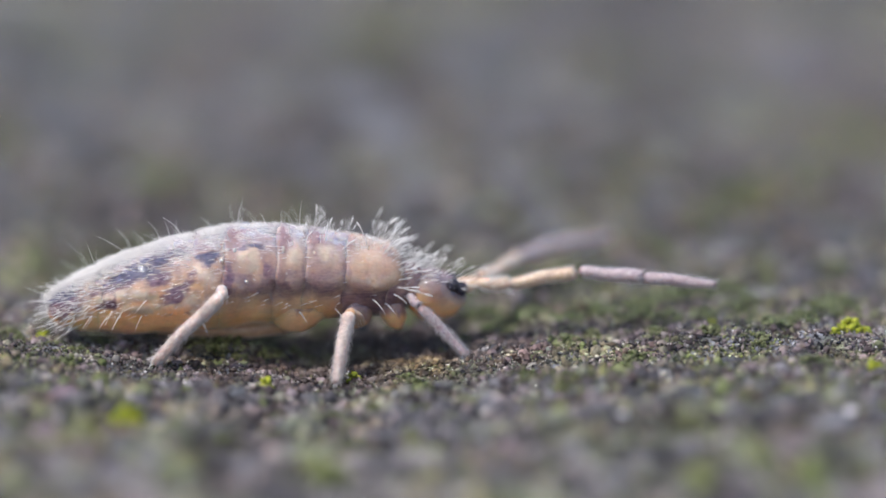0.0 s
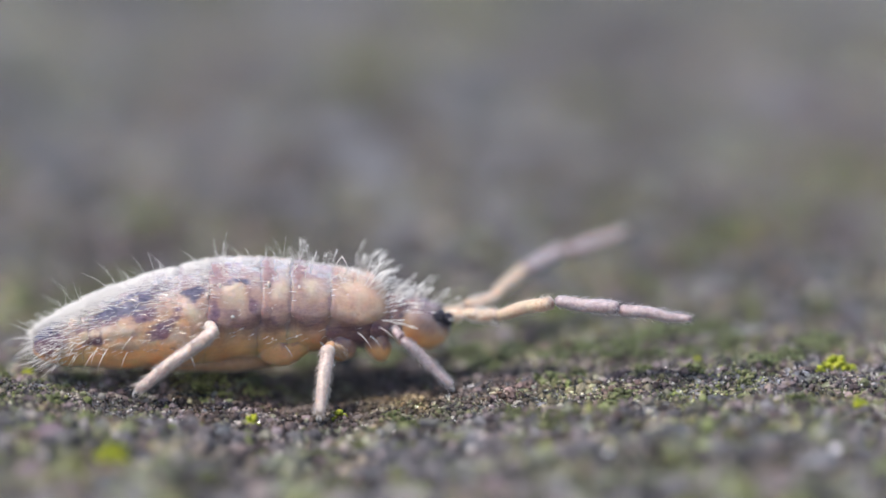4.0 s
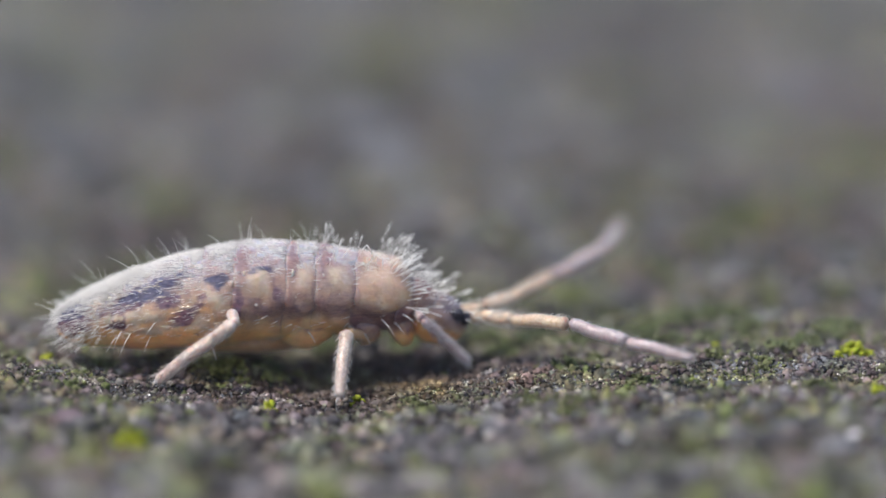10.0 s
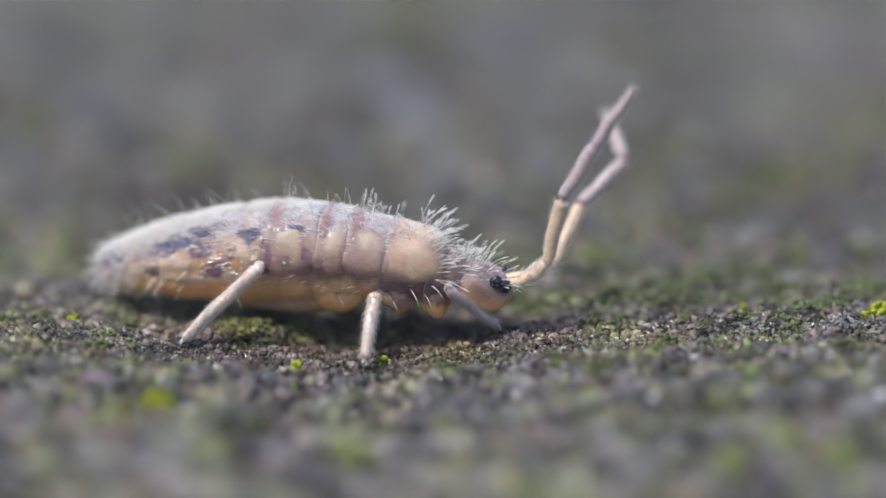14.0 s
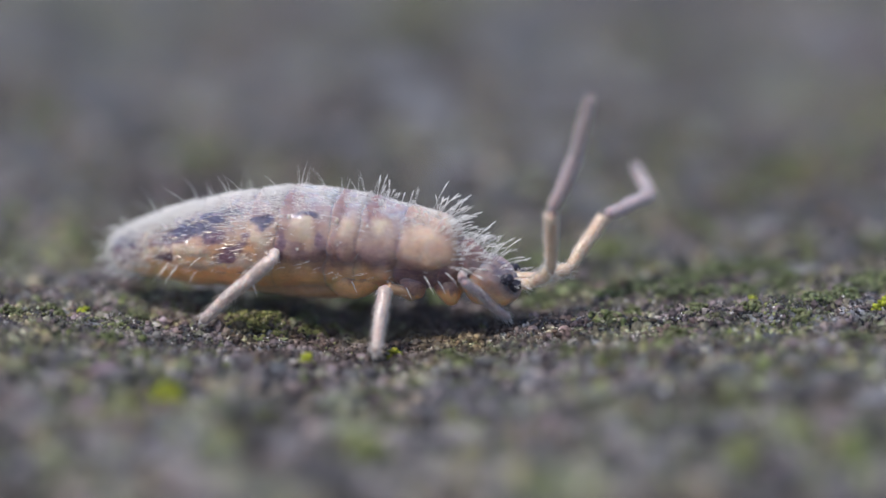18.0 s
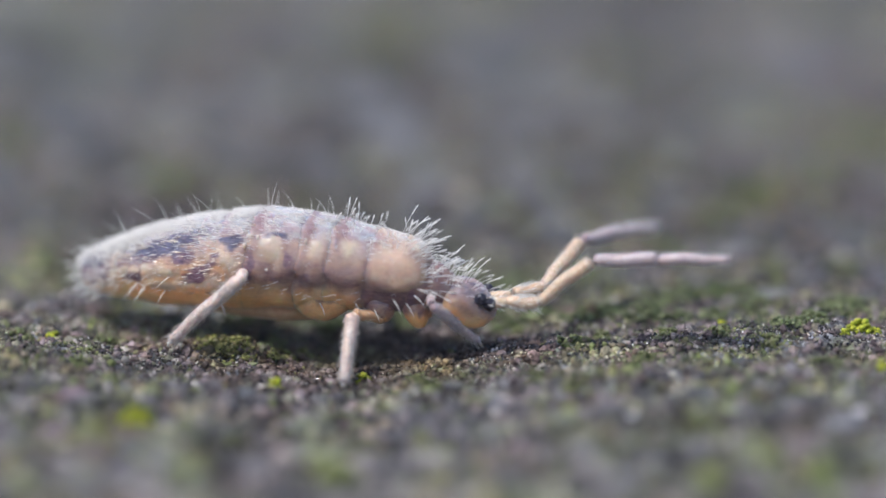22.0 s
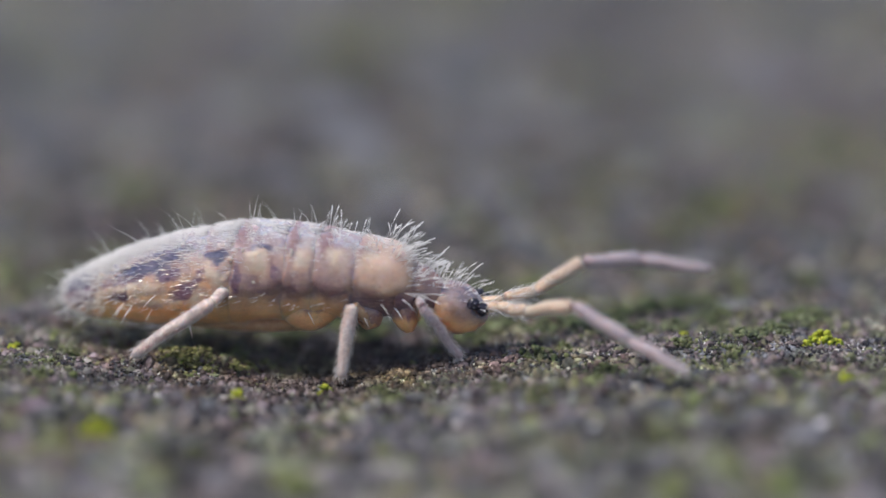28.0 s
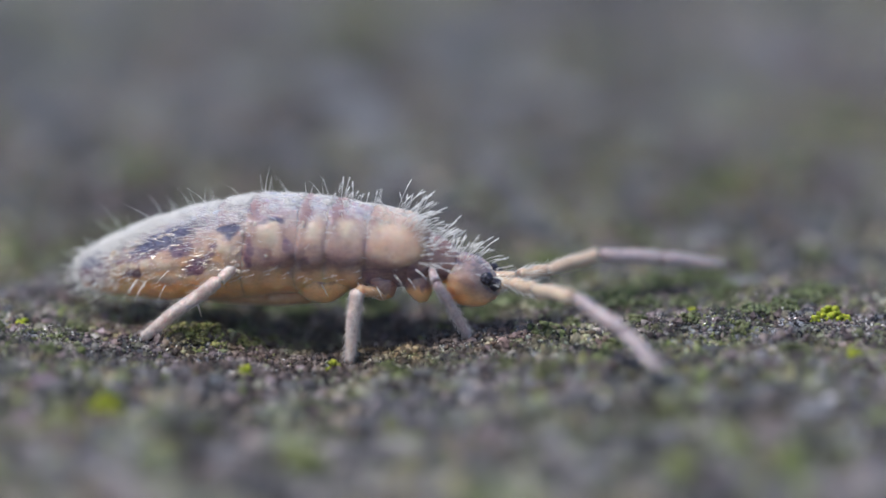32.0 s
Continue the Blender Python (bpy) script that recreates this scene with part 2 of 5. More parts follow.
ALGA_DARK_AND_SHADE = alga_material("dark_green_alga_and_shade", (0.052, 0.062, 0.034), (0.195, 0.218, 0.115))
ALGA_MOSS = alga_material("mossy_alga", (0.032, 0.033, 0.014), (0.29, 0.275, 0.105))
ALGA_FAR = alga_material("far_alga", (0.055, 0.063, 0.030), (0.170, 0.188, 0.084))
ALGA_OLIVE = alga_material("olive_alga", (0.060, 0.065, 0.030), (0.175, 0.186, 0.092))
SKIN = cuticle_material()
LIMB = limb_material("leg_cuticle", (0.42, 0.31, 0.275), (0.74, 0.61, 0.54), 55)
LIMB_ROOT = limb_material("leg_root_cuticle", (0.38, 0.205, 0.105), (0.56, 0.35, 0.20))
FEELER = limb_material("antenna_cuticle", (0.31, 0.225, 0.235), (0.57, 0.46, 0.465), 55, 0.75)
FEELER_BASE = limb_material("antenna_base_cuticle", (0.46, 0.305, 0.185), (0.69, 0.545, 0.415), 55, 0.55)
SETA = seta_material()
SCALE = limb_material("golden_scale", (0.56, 0.45, 0.33), (0.74, 0.64, 0.52))
SCALE.node_tree.nodes["Principled BSDF"].inputs["Metallic"].default_value = 0.4
SCALE.node_tree.nodes["Principled BSDF"].inputs["Roughness"].default_value = 0.24
GLINT_BUMP = limb_material("glint_bump_skin", (0.50, 0.40, 0.35), (0.62, 0.52, 0.46))
GLINT_BUMP.node_tree.nodes["Principled BSDF"].inputs["Roughness"].default_value = 0.08
EYE = eye_material()
DARK_SETA = limb_material("dark_seta", (0.05, 0.03, 0.03), (0.16, 0.10, 0.09))


# ---------------------------------------------------------------- mesh tools
class Shape:
    """Vertices and faces of one mesh, in millimetres."""

    def __init__(self):
        self.v, self.f, self.attrs = [], [], {}

    def tube(self, points, radii, sides=3, flat=1.0):
        """A tapered tube through the points, closed at both ends."""
        points = [Vector(p) for p in points]
        first = len(self.v)
        last_dir = None
        side = None
        for i, p in enumerate(points):
            a = points[max(i - 1, 0)]
            b = points[min(i + 1, len(points) - 1)]
            d = (b - a).normalized()
            if side is None:
                side = d.orthogonal().normalized()
            side = (side - d * side.dot(d)).normalized()
            other = d.cross(side)
            for k in range(sides):
                w = 2 * math.pi * k / sides
                self.v.append(p + (side * math.cos(w) + other * math.sin(w) * flat) * radii[i])
        for i in range(len(points) - 1):
            for k in range(sides):
                n = (k + 1) % sides
                a, b = first + i * sides, first + (i + 1) * sides
                self.f.append((a + k, a + n, b + n, b + k))
        self.f.append(tuple(first + k for k in reversed(range(sides))))
        self.f.append(tuple(first + (len(points) - 1) * sides + k for k in range(sides)))

    def ball(self, centre, radii, rings=6, sides=8, turn=None, rough=0.0, rnd=None):
        centre = Vector(centre)
        first = len(self.v)
        for i in range(rings + 1):
            a = math.pi * i / rings
            for k in range(sides):
                w = 2 * math.pi * k / sides
                q = Vector((math.cos(a), math.sin(a) * math.cos(w), math.sin(a) * math.sin(w)))
                if rough:
                    q *= 1 + rough * (rnd.random() - 0.5)
                q = Vector((q.x * radii[0], q.y * radii[1], q.z * radii[2]))
                if turn:
                    q = turn @ q
                self.v.append(centre + q)
        for i in range(rings):
            for k in range(sides):
                n = (k + 1) % sides
                a, b = first + i * sides, first + (i + 1) * sides
                self.f.append((a + k, b + k, b + n, a + n))

    def mesh(self, name, material, smooth=True):
        me = bpy.data.meshes.new(name)
        me.from_pydata([tuple(Vector(p) * K) for p in self.v], [], self.f)
        for key, values in self.attrs.items():
            me.attributes.new(key, "FLOAT", "POINT").data.foreach_set("value", values)
        me.materials.append(material)
        me.polygons.foreach_set("use_smooth", [smooth] * len(me.polygons))
        me.update()
        return me


def part(name, shape, material, parent=None, label="", place=None, smooth=True):
    """One mesh object from a Shape, or from a mesh made before."""
    ob = new(name, shape.mesh(name, material, smooth) if isinstance(shape, Shape) else shape)
    if parent:
        ob.parent = parent
    if place is not None:
        ob.matrix_basis = place
    return tagged(ob, label)


def mm(x, y, z):
    return Matrix.Translation((x * K, y * K, z * K))


# ---------------------------------------------------------------- ground
class Relief:
    """Smooth value noise over the plane, for arrays."""

    def __init__(self, seed):
        self.table = np.random.RandomState(seed).rand(256, 256)

    def __call__(self, x, y):
        i, j = np.floor(x).astype(int), np.floor(y).astype(int)
        u, v = x - i, y - j
        u, v = u * u * (3 - 2 * u), v * v * (3 - 2 * v)
        T = self.table
        a, b = T[i % 256, j % 256], T[(i + 1) % 256, j % 256]
        c, d = T[i % 256, (j + 1) % 256], T[(i + 1) % 256, (j + 1) % 256]
        return (a * (1 - u) + b * u) * (1 - v) + (c * (1 - u) + d * u) * v - 0.5


RELIEF = [Relief(s) for s in (3, 5, 8, 13, 21)]


def ground_height(x, y):
    x, y = np.asarray(x, float), np.asarray(y, float)
    far = np.clip(np.hypot(x + 0.3, y - 0.2) / 2.5, 0.0, 1.0)
    # a shallow dip in which the animal stands
    dip = -0.115 * np.exp(-((x + 0.55) / 0.85) ** 2) / (1 + (y / 1.2) ** 4)
    # a low mossy hummock in it, beneath the tail
    dip = dip + 0.080 * np.exp(-((x + 0.92) / 0.27) ** 2 - ((y - 0.13) / 0.13) ** 2)
    # the hollow over which it stands, deepened to darken the ground beneath it
    dip = dip - 0.060 * np.exp(-((x + 0.33) / 0.55) ** 2 - ((y - 0.26) / 0.22) ** 2)
    # it falls away a little towards the lens
    dip = dip - 0.10 * np.clip(-y - 0.40, 0.0, 3.0)
    h = dip + RELIEF[0](x * 0.9 + 7.3, y * 0.9 + 2.1) * 0.10 * (0.25 + far)
    h += RELIEF[1](x * 3.1 + 4.4, y * 3.1 + 9.7) * 0.045
    h += RELIEF[2](x * 9.0 + 1.4, y * 9.0 + 3.7) * 0.034
    h += RELIEF[3](x * 24.0 + 8.1, y * 24.0 + 5.2) * 0.031
    h += RELIEF[4](x * 55.0 + 2.6, y * 55.0 + 6.3) * 0.015
    return h


def graded(lo, hi, step, grow, end_lo, end_hi):
    """Positions that lie close together between lo and hi and ever wider beyond."""
    mid = list(np.arange(lo, hi + step / 2, step))
    out, s = [hi], step
    while out[-1] < end_hi:
        s *= grow
        out.append(out[-1] + s)
    back, s = [lo], step
    while back[-1] > end_lo:
        s *= grow
        back.append(back[-1] - s)
    return np.array(back[:0:-1] + mid + out[1:])


def build_ground():
    xs = graded(-2.6, 2.6, 0.012, 1.07, -4000, 4000)
    ys = graded(-0.75, 0.85, 0.010, 1.035, -4000, 4000)
    X, Y = np.meshgrid(xs, ys)
    Z = ground_height(X, Y)
    nx, ny = len(xs), len(ys)
    co = np.stack([X, Y, Z], -1).reshape(-1, 3) * K
    i = np.arange(nx * ny).reshape(ny, nx)
    quads = np.stack([i[:-1, :-1], i[:-1, 1:], i[1:, 1:], i[1:, :-1]], -1).reshape(-1, 4)
    me = bpy.data.meshes.new("ground")
    me.from_pydata(co.tolist(), [], quads.tolist())
    me.materials.append(SOIL)
    me.polygons.foreach_set("use_smooth", [True] * len(me.polygons))
    me.update()
    return tagged(new("ground", me), "damp grey-brown soil crust with a film of green algae", "ground", kind="structure")


def unit_ico():
    bm = bmesh.new()
    bmesh.ops.create_icosphere(bm, subdivisions=1, radius=1.0)
    v = np.array([p.co[:] for p in bm.verts])
    bm.verts.index_update()
    f = np.array([[p.index for p in q.verts] for q in bm.faces])
    bm.free()
    return v, f


ICO_V, ICO_F = unit_ico()


def scatter(name, label, category, count, material, seed, place, size, sink=0.25):
    """Loose grains joined into one mesh. place and size: functions of the random source and the count."""
    rs = np.random.RandomState(seed)
    x, y = place(rs, count)
    r = size(rs, count, x, y)
    z = ground_height(x, y) + r * (0.5 - sink)
    n = len(ICO_V)
    shape = ICO_V[None] * (1 + 0.7 * (rs.rand(count, n, 1) - 0.5)) * r[:, None, None]
    shape = shape * (0.65 + 0.7 * rs.rand(count, 1, 3))
    co = (shape + np.stack([x, y, z], -1)[:, None]) * K
    faces = ICO_F[None] + (np.arange(count) * n)[:, None, None]
    me = bpy.data.meshes.new(name)
    me.from_pydata(co.reshape(-1, 3).tolist(), [], faces.reshape(-1, 3).tolist())
    me.materials.append(material)
    me.update()
    return tagged(new(name, me), label, category, kind="stuff")


def strip(lo, hi, wide=2.6):
    return lambda rs, n: ((rs.rand(n) * 2 - 1) * wide, lo + rs.rand(n) * (hi - lo))


def sizes(lo, hi, power=2.0):
    return lambda rs, n, x, y: lo + (hi - lo) * rs.rand(n) ** power


def patches(seed, per_mm, level, lo, hi, wide=2.6):
    """Places that keep to the high parts of a slow noise."""
    field = Relief(seed)

    def place(rs, n):
        x, y = (rs.rand(n * 6) * 2 - 1) * wide, lo + rs.rand(n * 6) * (hi - lo)
        keep = field(x * per_mm + 3, y * per_mm + 5) + 0.25 * (rs.rand(n * 6) - 0.5) > level
        x, y = x[keep], y[keep]
        k = np.arange(n) % len(x)
        return x[k], y[k]
    return place


build_ground()
scatter("soil_grains", "tiny dark glossy mineral grains lying on the soil crust", "soil grains", 46000, GRAIN, 11,
        strip(-0.50, 0.55), sizes(0.0025, 0.0125, 2.8), 0.35)


def green_places(rs, n):
    """Thick behind the animal, thinner before it, few on the bare strip between."""
    back, bare, fore = patches(31, 2.6, 0.10, 0.22, 1.3), patches(31, 2.6, 0.22, -0.28, 0.22), patches(33, 2.2, 0.10, -1.4, -0.28)
    a, b = int(n * 0.55), int(n * 0.12)
    parts = [back(rs, a), bare(rs, b), fore(rs, n - a - b)]
    return np.concatenate([p[0] for p in parts]), np.concatenate([p[1] for p in parts])


scatter("alga_granules", "green alga granules growing in patches between the grains", "algae", 16000, GREEN_GRAIN, 14,
        green_places, sizes(0.003, 0.011, 1.8), 0.1)
scatter("quartz_grains", "minute pale quartz grains glinting on the dark crust", "soil grains", 6500, SPARK, 19,
        strip(-0.55, 0.45), sizes(0.0020, 0.0065, 2.8), 0.10)
scatter("coarse_grains", "coarser dark and pale grains bedded in the soil crust", "soil grains", 16000, GRAIN, 17,
        lambda rs, n: ((rs.rand(n) * 2 - 1) * 2.9, np.where(rs.rand(n) < 0.45, -0.45 - 1.5 * rs.rand(n), 0.5 + 3.0 * rs.rand(n))), sizes(0.004, 0.020, 2.2), 0.35)
scatter("soil_crumbs", "small mauve-brown soil crumbs strewn over the crust", "soil crumbs", 14000, CRUMB, 12,
        lambda rs, n: ((rs.rand(n) * 2 - 1) * 3.0, np.where(rs.rand(n) < 0.3, -0.36 - 2.0 * rs.rand(n), 0.5 + 5.0 * rs.rand(n))), sizes(0.008, 0.034, 2.4), 0.5)
scatter("crust_crumbs", "uneven grey-brown crumbs of the crust about the animal", "soil crumbs", 2600, CRUMB, 37,
        strip(-0.34, 0.45), sizes(0.007, 0.027, 1.8), 0.6)
# brown humus whose dark colour also carries the shade under the body
scatter("humus_crumbs", "red-brown humus crumbs in the hollow, dark for the shade beneath the animal", "soil crumbs", 5600, HUMUS_SHADE, 29,
        lambda rs, n: (-0.42 + 0.42 * rs.randn(n), 0.10 + 0.20 * rs.randn(n)), sizes(0.004, 0.020, 2.0), 0.4)


def lump_places(rs, n):
    """Before and behind the animal, clear of the small bright cushions and specks."""
    x = (rs.rand(n) * 2 - 1) * 2.6
    y = np.where(rs.rand(n) < 0.75, -0.40 - 1.7 * rs.rand(n), 0.6 + 2.0 * rs.rand(n))
    for cx, cy in ((-1.449, -0.93), (-0.345, -0.86), (1.98, -1.10), (2.08, -0.45)):
        x = np.where(np.hypot(x - cx, (y - cy) * 0.6) < 0.15, x + 0.32, x)
    return x, y


scatter("soil_lumps", "rounded grey and olive soil lumps on the crust", "soil crumbs", 3000, LUMP, 23, lump_places,
        lambda rs, n, x, y: (0.016 + 0.040 * rs.rand(n) ** 2) * (1 + 1.1 * np.clip((-y - 0.55) / 1.0, 0, 1)), 0.55)


def build_near_lumps():
    """The lumps just before the animal, one by one."""
    rnd = random.Random(91)
    forms = []
    for k in range(14):
        form = Shape()
        form.ball((0, 0, 0), (1.0, rnd.uniform(0.8, 1.1), rnd.uniform(0.6, 0.8)), 6, 8, None, 0.45, rnd)
        forms.append((form.mesh("soil_lump", (LUMP_GREY, LUMP_PALE, LUMP_DARK, LUMP_OLIVE)[k % 4]), ("grey", "pale mauve", "dark brown", "olive-stained")[k % 4]))
    for _ in range(290):
        x, y = rnd.uniform(-2.2, 2.3), -0.36 - 0.75 * rnd.random()
        r = 0.016 + 0.036 * rnd.random() ** 2
        mesh, tone = rnd.choice(forms)
        ob = tagged(new("soil_lump", mesh), f"small rounded {tone} lump bedded in the soil crust", "soil lump", "small soil lumps")
        ob.matrix_basis = mm(x, y, float(ground_height(x, y)) + r * 0.1) @ Matrix.Rotation(rnd.random() * 6.283, 4, "Z") @ Matrix.Diagonal((r, r, r, 1))


build_near_lumps()

# ---------------------------------------------------------------- algae
LOBES = {}


def lobe_mesh(material):
    if material.name not in LOBES:
        rnd = random.Random(5)
        s = Shape()
        s.ball((0, 0, 0), (1, 1, 1), 6, 8, rough=0.35, rnd=rnd)
        LOBES[material.name] = s.mesh("lobe", material)
    return LOBES[material.name]


def alga_clump(x, y, r, lobes, material, seed, label, group, high=0.9):
    """A cushion of round lobes; the core is the thing, its lobes are parts."""
    rnd = random.Random(seed)
    z = float(ground_height(x, y))
    core = Shape()
    core.ball((0, 0, 0), (r * 0.8, r * 0.75, r * 0.4 * high), 7, 10, rough=0.5, rnd=rnd)
    ob = tagged(new("alga_clump", core.mesh("alga_clump", material)), label, "algae", group)
    ob.matrix_basis = mm(x, y, z)
    for i in range(int(lobes * 1.7)):
        w, d = rnd.random() * 6.283, r * 1.1 * math.sqrt(rnd.random())
        q = rnd.uniform(0.0065, 0.0135) * (1.15 if high > 0.8 else 1.0) * max(1.0, r / 0.10)
        x1, y1 = x + d * math.cos(w), y + d * math.sin(w)
        h = r * high * rnd.uniform(0.35, 1.15) * max(0.15, 1.0 - (d / r) ** 2 * 0.7) + q * 0.3
        m = mm(x1 - x, y1 - y, h + float(ground_height(x1, y1)) - z)
        m = m @ Matrix.Diagonal((q, q * rnd.uniform(0.8, 1.2), q * rnd.uniform(0.75, 1.1), 1))
        part("lobe", lobe_mesh(material), None, ob, "", m)
    return ob


def build_algae():
    bright = "bright yellow-green algae cushion on dark soil"
    for i, (x, y, r, n) in enumerate([(-1.449, -0.858, 0.078, 40), (1.963, 0.100, 0.052, 24), (2.040, 0.085, 0.030, 10), (-0.79, -0.299, 0.028, 9), (1.315, 0.223, 0.020, 7),
                                      (2.08, -0.390, 0.030, 10), (-0.38, -0.167, 0.032, 9), (2.33, -0.300, 0.04, 14), (1.9, 0.020, 0.022, 7), (-1.86, 0.129, 0.02, 6)]):
        alga_clump(x, y, r, n, ALGA_BRIGHT, 40 + i, bright, "bright algae cushions")
    dark = "dark green algae patch on the soil, behind the animal standing in for shade"
    spots = [(1.75, 0.21, 0.09), (1.62, 0.15, 0.06), (1.1, 0.33, 0.09), (0.95, 0.40, 0.10), (1.45, 0.50, 0.10), (0.62, 0.36, 0.08), (0.78, 0.44, 0.09),
             (1.9, 0.40, 0.11), (0.45, 0.46, 0.09), (1.15, 0.62, 0.10), (1.30, 0.70, 0.09), (1.42, 0.76, 0.08), (0.30, 0.40, 0.07), (1.28, 0.36, 0.07), (1.0, 0.55, 0.07),
             # from here on: dark clumps added behind the body in place of its shadow
             (-0.95, 0.62, 0.10), (-0.75, 0.74, 0.11), (-0.55, 0.60, 0.10), (-0.35, 0.72, 0.11), (-0.15, 0.60, 0.10), (0.05, 0.70, 0.10), (0.22, 0.58, 0.09),
             (-0.65, 0.90, 0.11), (-0.25, 0.88, 0.10), (0.15, 0.86, 0.10), (-0.42, 1.02, 0.11), (-0.12, 1.08, 0.11), (0.10, 1.02, 0.10), (-0.28, 1.22, 0.11), (0.32, 0.95, 0.10),
             (-1.18, 1.0, 0.12), (-0.95, 0.98, 0.11), (-1.22, 0.76, 0.10), (-0.85, 1.18, 0.11), (-1.05, 1.25, 0.12)]
    for i, (x, y, r) in enumerate(spots):
        alga_clump(x, y, r, 44, ALGA_DARK_AND_SHADE, 60 + i, dark, "dark algae patches", 0.45)
    olive = "dull olive algae crust flecking the grey soil"
    spots = [(0.45, -0.372, 0.10), (0.62, -0.504, 0.08), (-0.1, -0.262, 0.06), (0.95, -0.186, 0.05), (-2, 0.117, 0.05), (-1.6, 0.189, 0.05),
             (-0.95, 0.203, 0.06), (-0.8, 0.308, 0.07), (-1.1, 0.208, 0.05), (0.15, 0.260, 0.04), (0.75, 0.150, 0.05), (1.05, 0.109, 0.045),
             (1.3, 0.053, 0.05), (1.55, -0.049, 0.04), (0.35, 0.322, 0.05), (-2.2, 0.057, 0.06)]
    for i, (x, y, r) in enumerate(spots):
        alga_clump(x, y, r, 26, ALGA_OLIVE, 90 + i, olive, "olive algae flecks", 0.5)


def build_moss():
    """Yellowish crust in the dip, bared when the tail swings away."""
    rnd = random.Random(63)
    for i in range(18):
        x, y = rnd.uniform(-1.20, -0.64), rnd.uniform(0.02, 0.28)
        alga_clump(x, y, rnd.uniform(0.018, 0.05), 13, ALGA_MOSS, 240 + i, "yellowish moss crust on a low hummock of soil", "moss crusts", 0.6)


FAR_CUSHIONS = [
        (1.13, 1.32, 0.11), (1.31, 1.65, 0.12), (-1.34, 2.28, 0.16), (-1.42, 1.43, 0.11), (1.5, 1.92, 0.15), (1.8, 2.15, 0.12), (2.04, 2.87, 0.16),
        (0.9, 3.98, 0.16), (-0.75, 1.32, 0.11), (0.63, 1.07, 0.11), (-1.94, 1.24, 0.11), (1.9, 1.07, 0.11), (-0.22, 4.38, 0.19), (-2.07, 2.83, 0.13),
        (0.47, -0.68, 0.07), (1.49, -1.62, 0.13), (-1.08, -1.28, 0.11), (-0.37, -1.03, 0.12), (1.8, -0.37, 0.08), (-1.76, -0.25, 0.059),
        (1.2, -1.07, 0.11), (0.19, -1.54, 0.13), (0.91, -0.33, 0.08), (-0.05, -0.4, 0.067), (-0.87, -0.76, 0.064), (0.62, 0.06, 0.07),
        (-1.98, -1.6, 0.13)]
CLODS = {
    1: [
        (0.4, 2.83, 0.13), (1.67, 4.13, 0.16), (1.43, 3.25, 0.12), (0.81, 3.16, 0.12), (-0.1, 2.15, 0.13), (1.68, 2.43, 0.097),
        (-0.38, 3.31, 0.19), (-0.85, 3.4, 0.16), (-0.02, -1.25, 0.12), (-1.99, -0.68, 0.075),
        (-0.74, -1.31, 0.11), (0.99, -1.37, 0.12), (-1.26, -1.6, 0.12), (1.87, -1.01, 0.11), (0.82, -0.46, 0.059), (-0.36, -1.66, 0.13),
        (0.32, -1.01, 0.08),
        (0.42, 2.12, 0.13), (-0.22, 2.85, 0.17), (0.55, 3.5, 0.17), (0.1, 4.45, 0.18)],
    0: [
        (1.22, 2.79, 0.16), (1.07, 2.07, 0.13), (-0.98, 2.55, 0.19), (0.14, 1.83, 0.13), (-1.72, 2.79, 0.16), (-0.59, 2.43, 0.15), (1.96, 1.43, 0.097),
        (0.58, 1.51, 0.11), (-0.6, 4.09, 0.21), (0.23, 3.9, 0.21), (-1.48, 3.25, 0.16), (0.66, 2.43, 0.13), (-1.89, 3.48, 0.22), (-1.62, 4.15, 0.24), (-2.1, 4.3, 0.22), (-2.15, 2.3, 0.17), (1.99, 4.38, 0.20), (1.75, 3.5, 0.17), (0.58, -1.16, 0.075), (0.49, -1.38, 0.08), (0.33, -0.72, 0.055), (1.23, -0.68, 0.097), (0.48, -1.25, 0.07),
        (-1.67, -0.59, 0.075), (0.19, -1.09, 0.091), (0.7, -0.59, 0.07), (-0.58, -0.64, 0.08), (1.63, -0.76, 0.091), (-0.21, -0.83, 0.07),
        (1.4, -0.25, 0.064), (-0.96, -0.4, 0.07), (-1.45, -1.19, 0.097), (0.8, -1.07, 0.064)],
    3: [
        (-1.87, -1.04, 0.12), (-1.55, -1.5, 0.14), (-1.23, -1.04, 0.10), (-0.91, -1.72, 0.13), (0.15, -0.42, 0.05), (0.63, -0.40, 0.055), (0.36, -1.12, 0.09),
        (1.41, -1.65, 0.12), (-1.75, -0.62, 0.08), (-1.35, -0.66, 0.06), (1.15, -0.52, 0.055)],
    2: [
        (0.88, -0.91, 0.027), (-0.34, -0.78, 0.024), (1.96, -0.91, 0.038), (0.06, -0.58, 0.019), (1.47, -0.37, 0.016)],
}


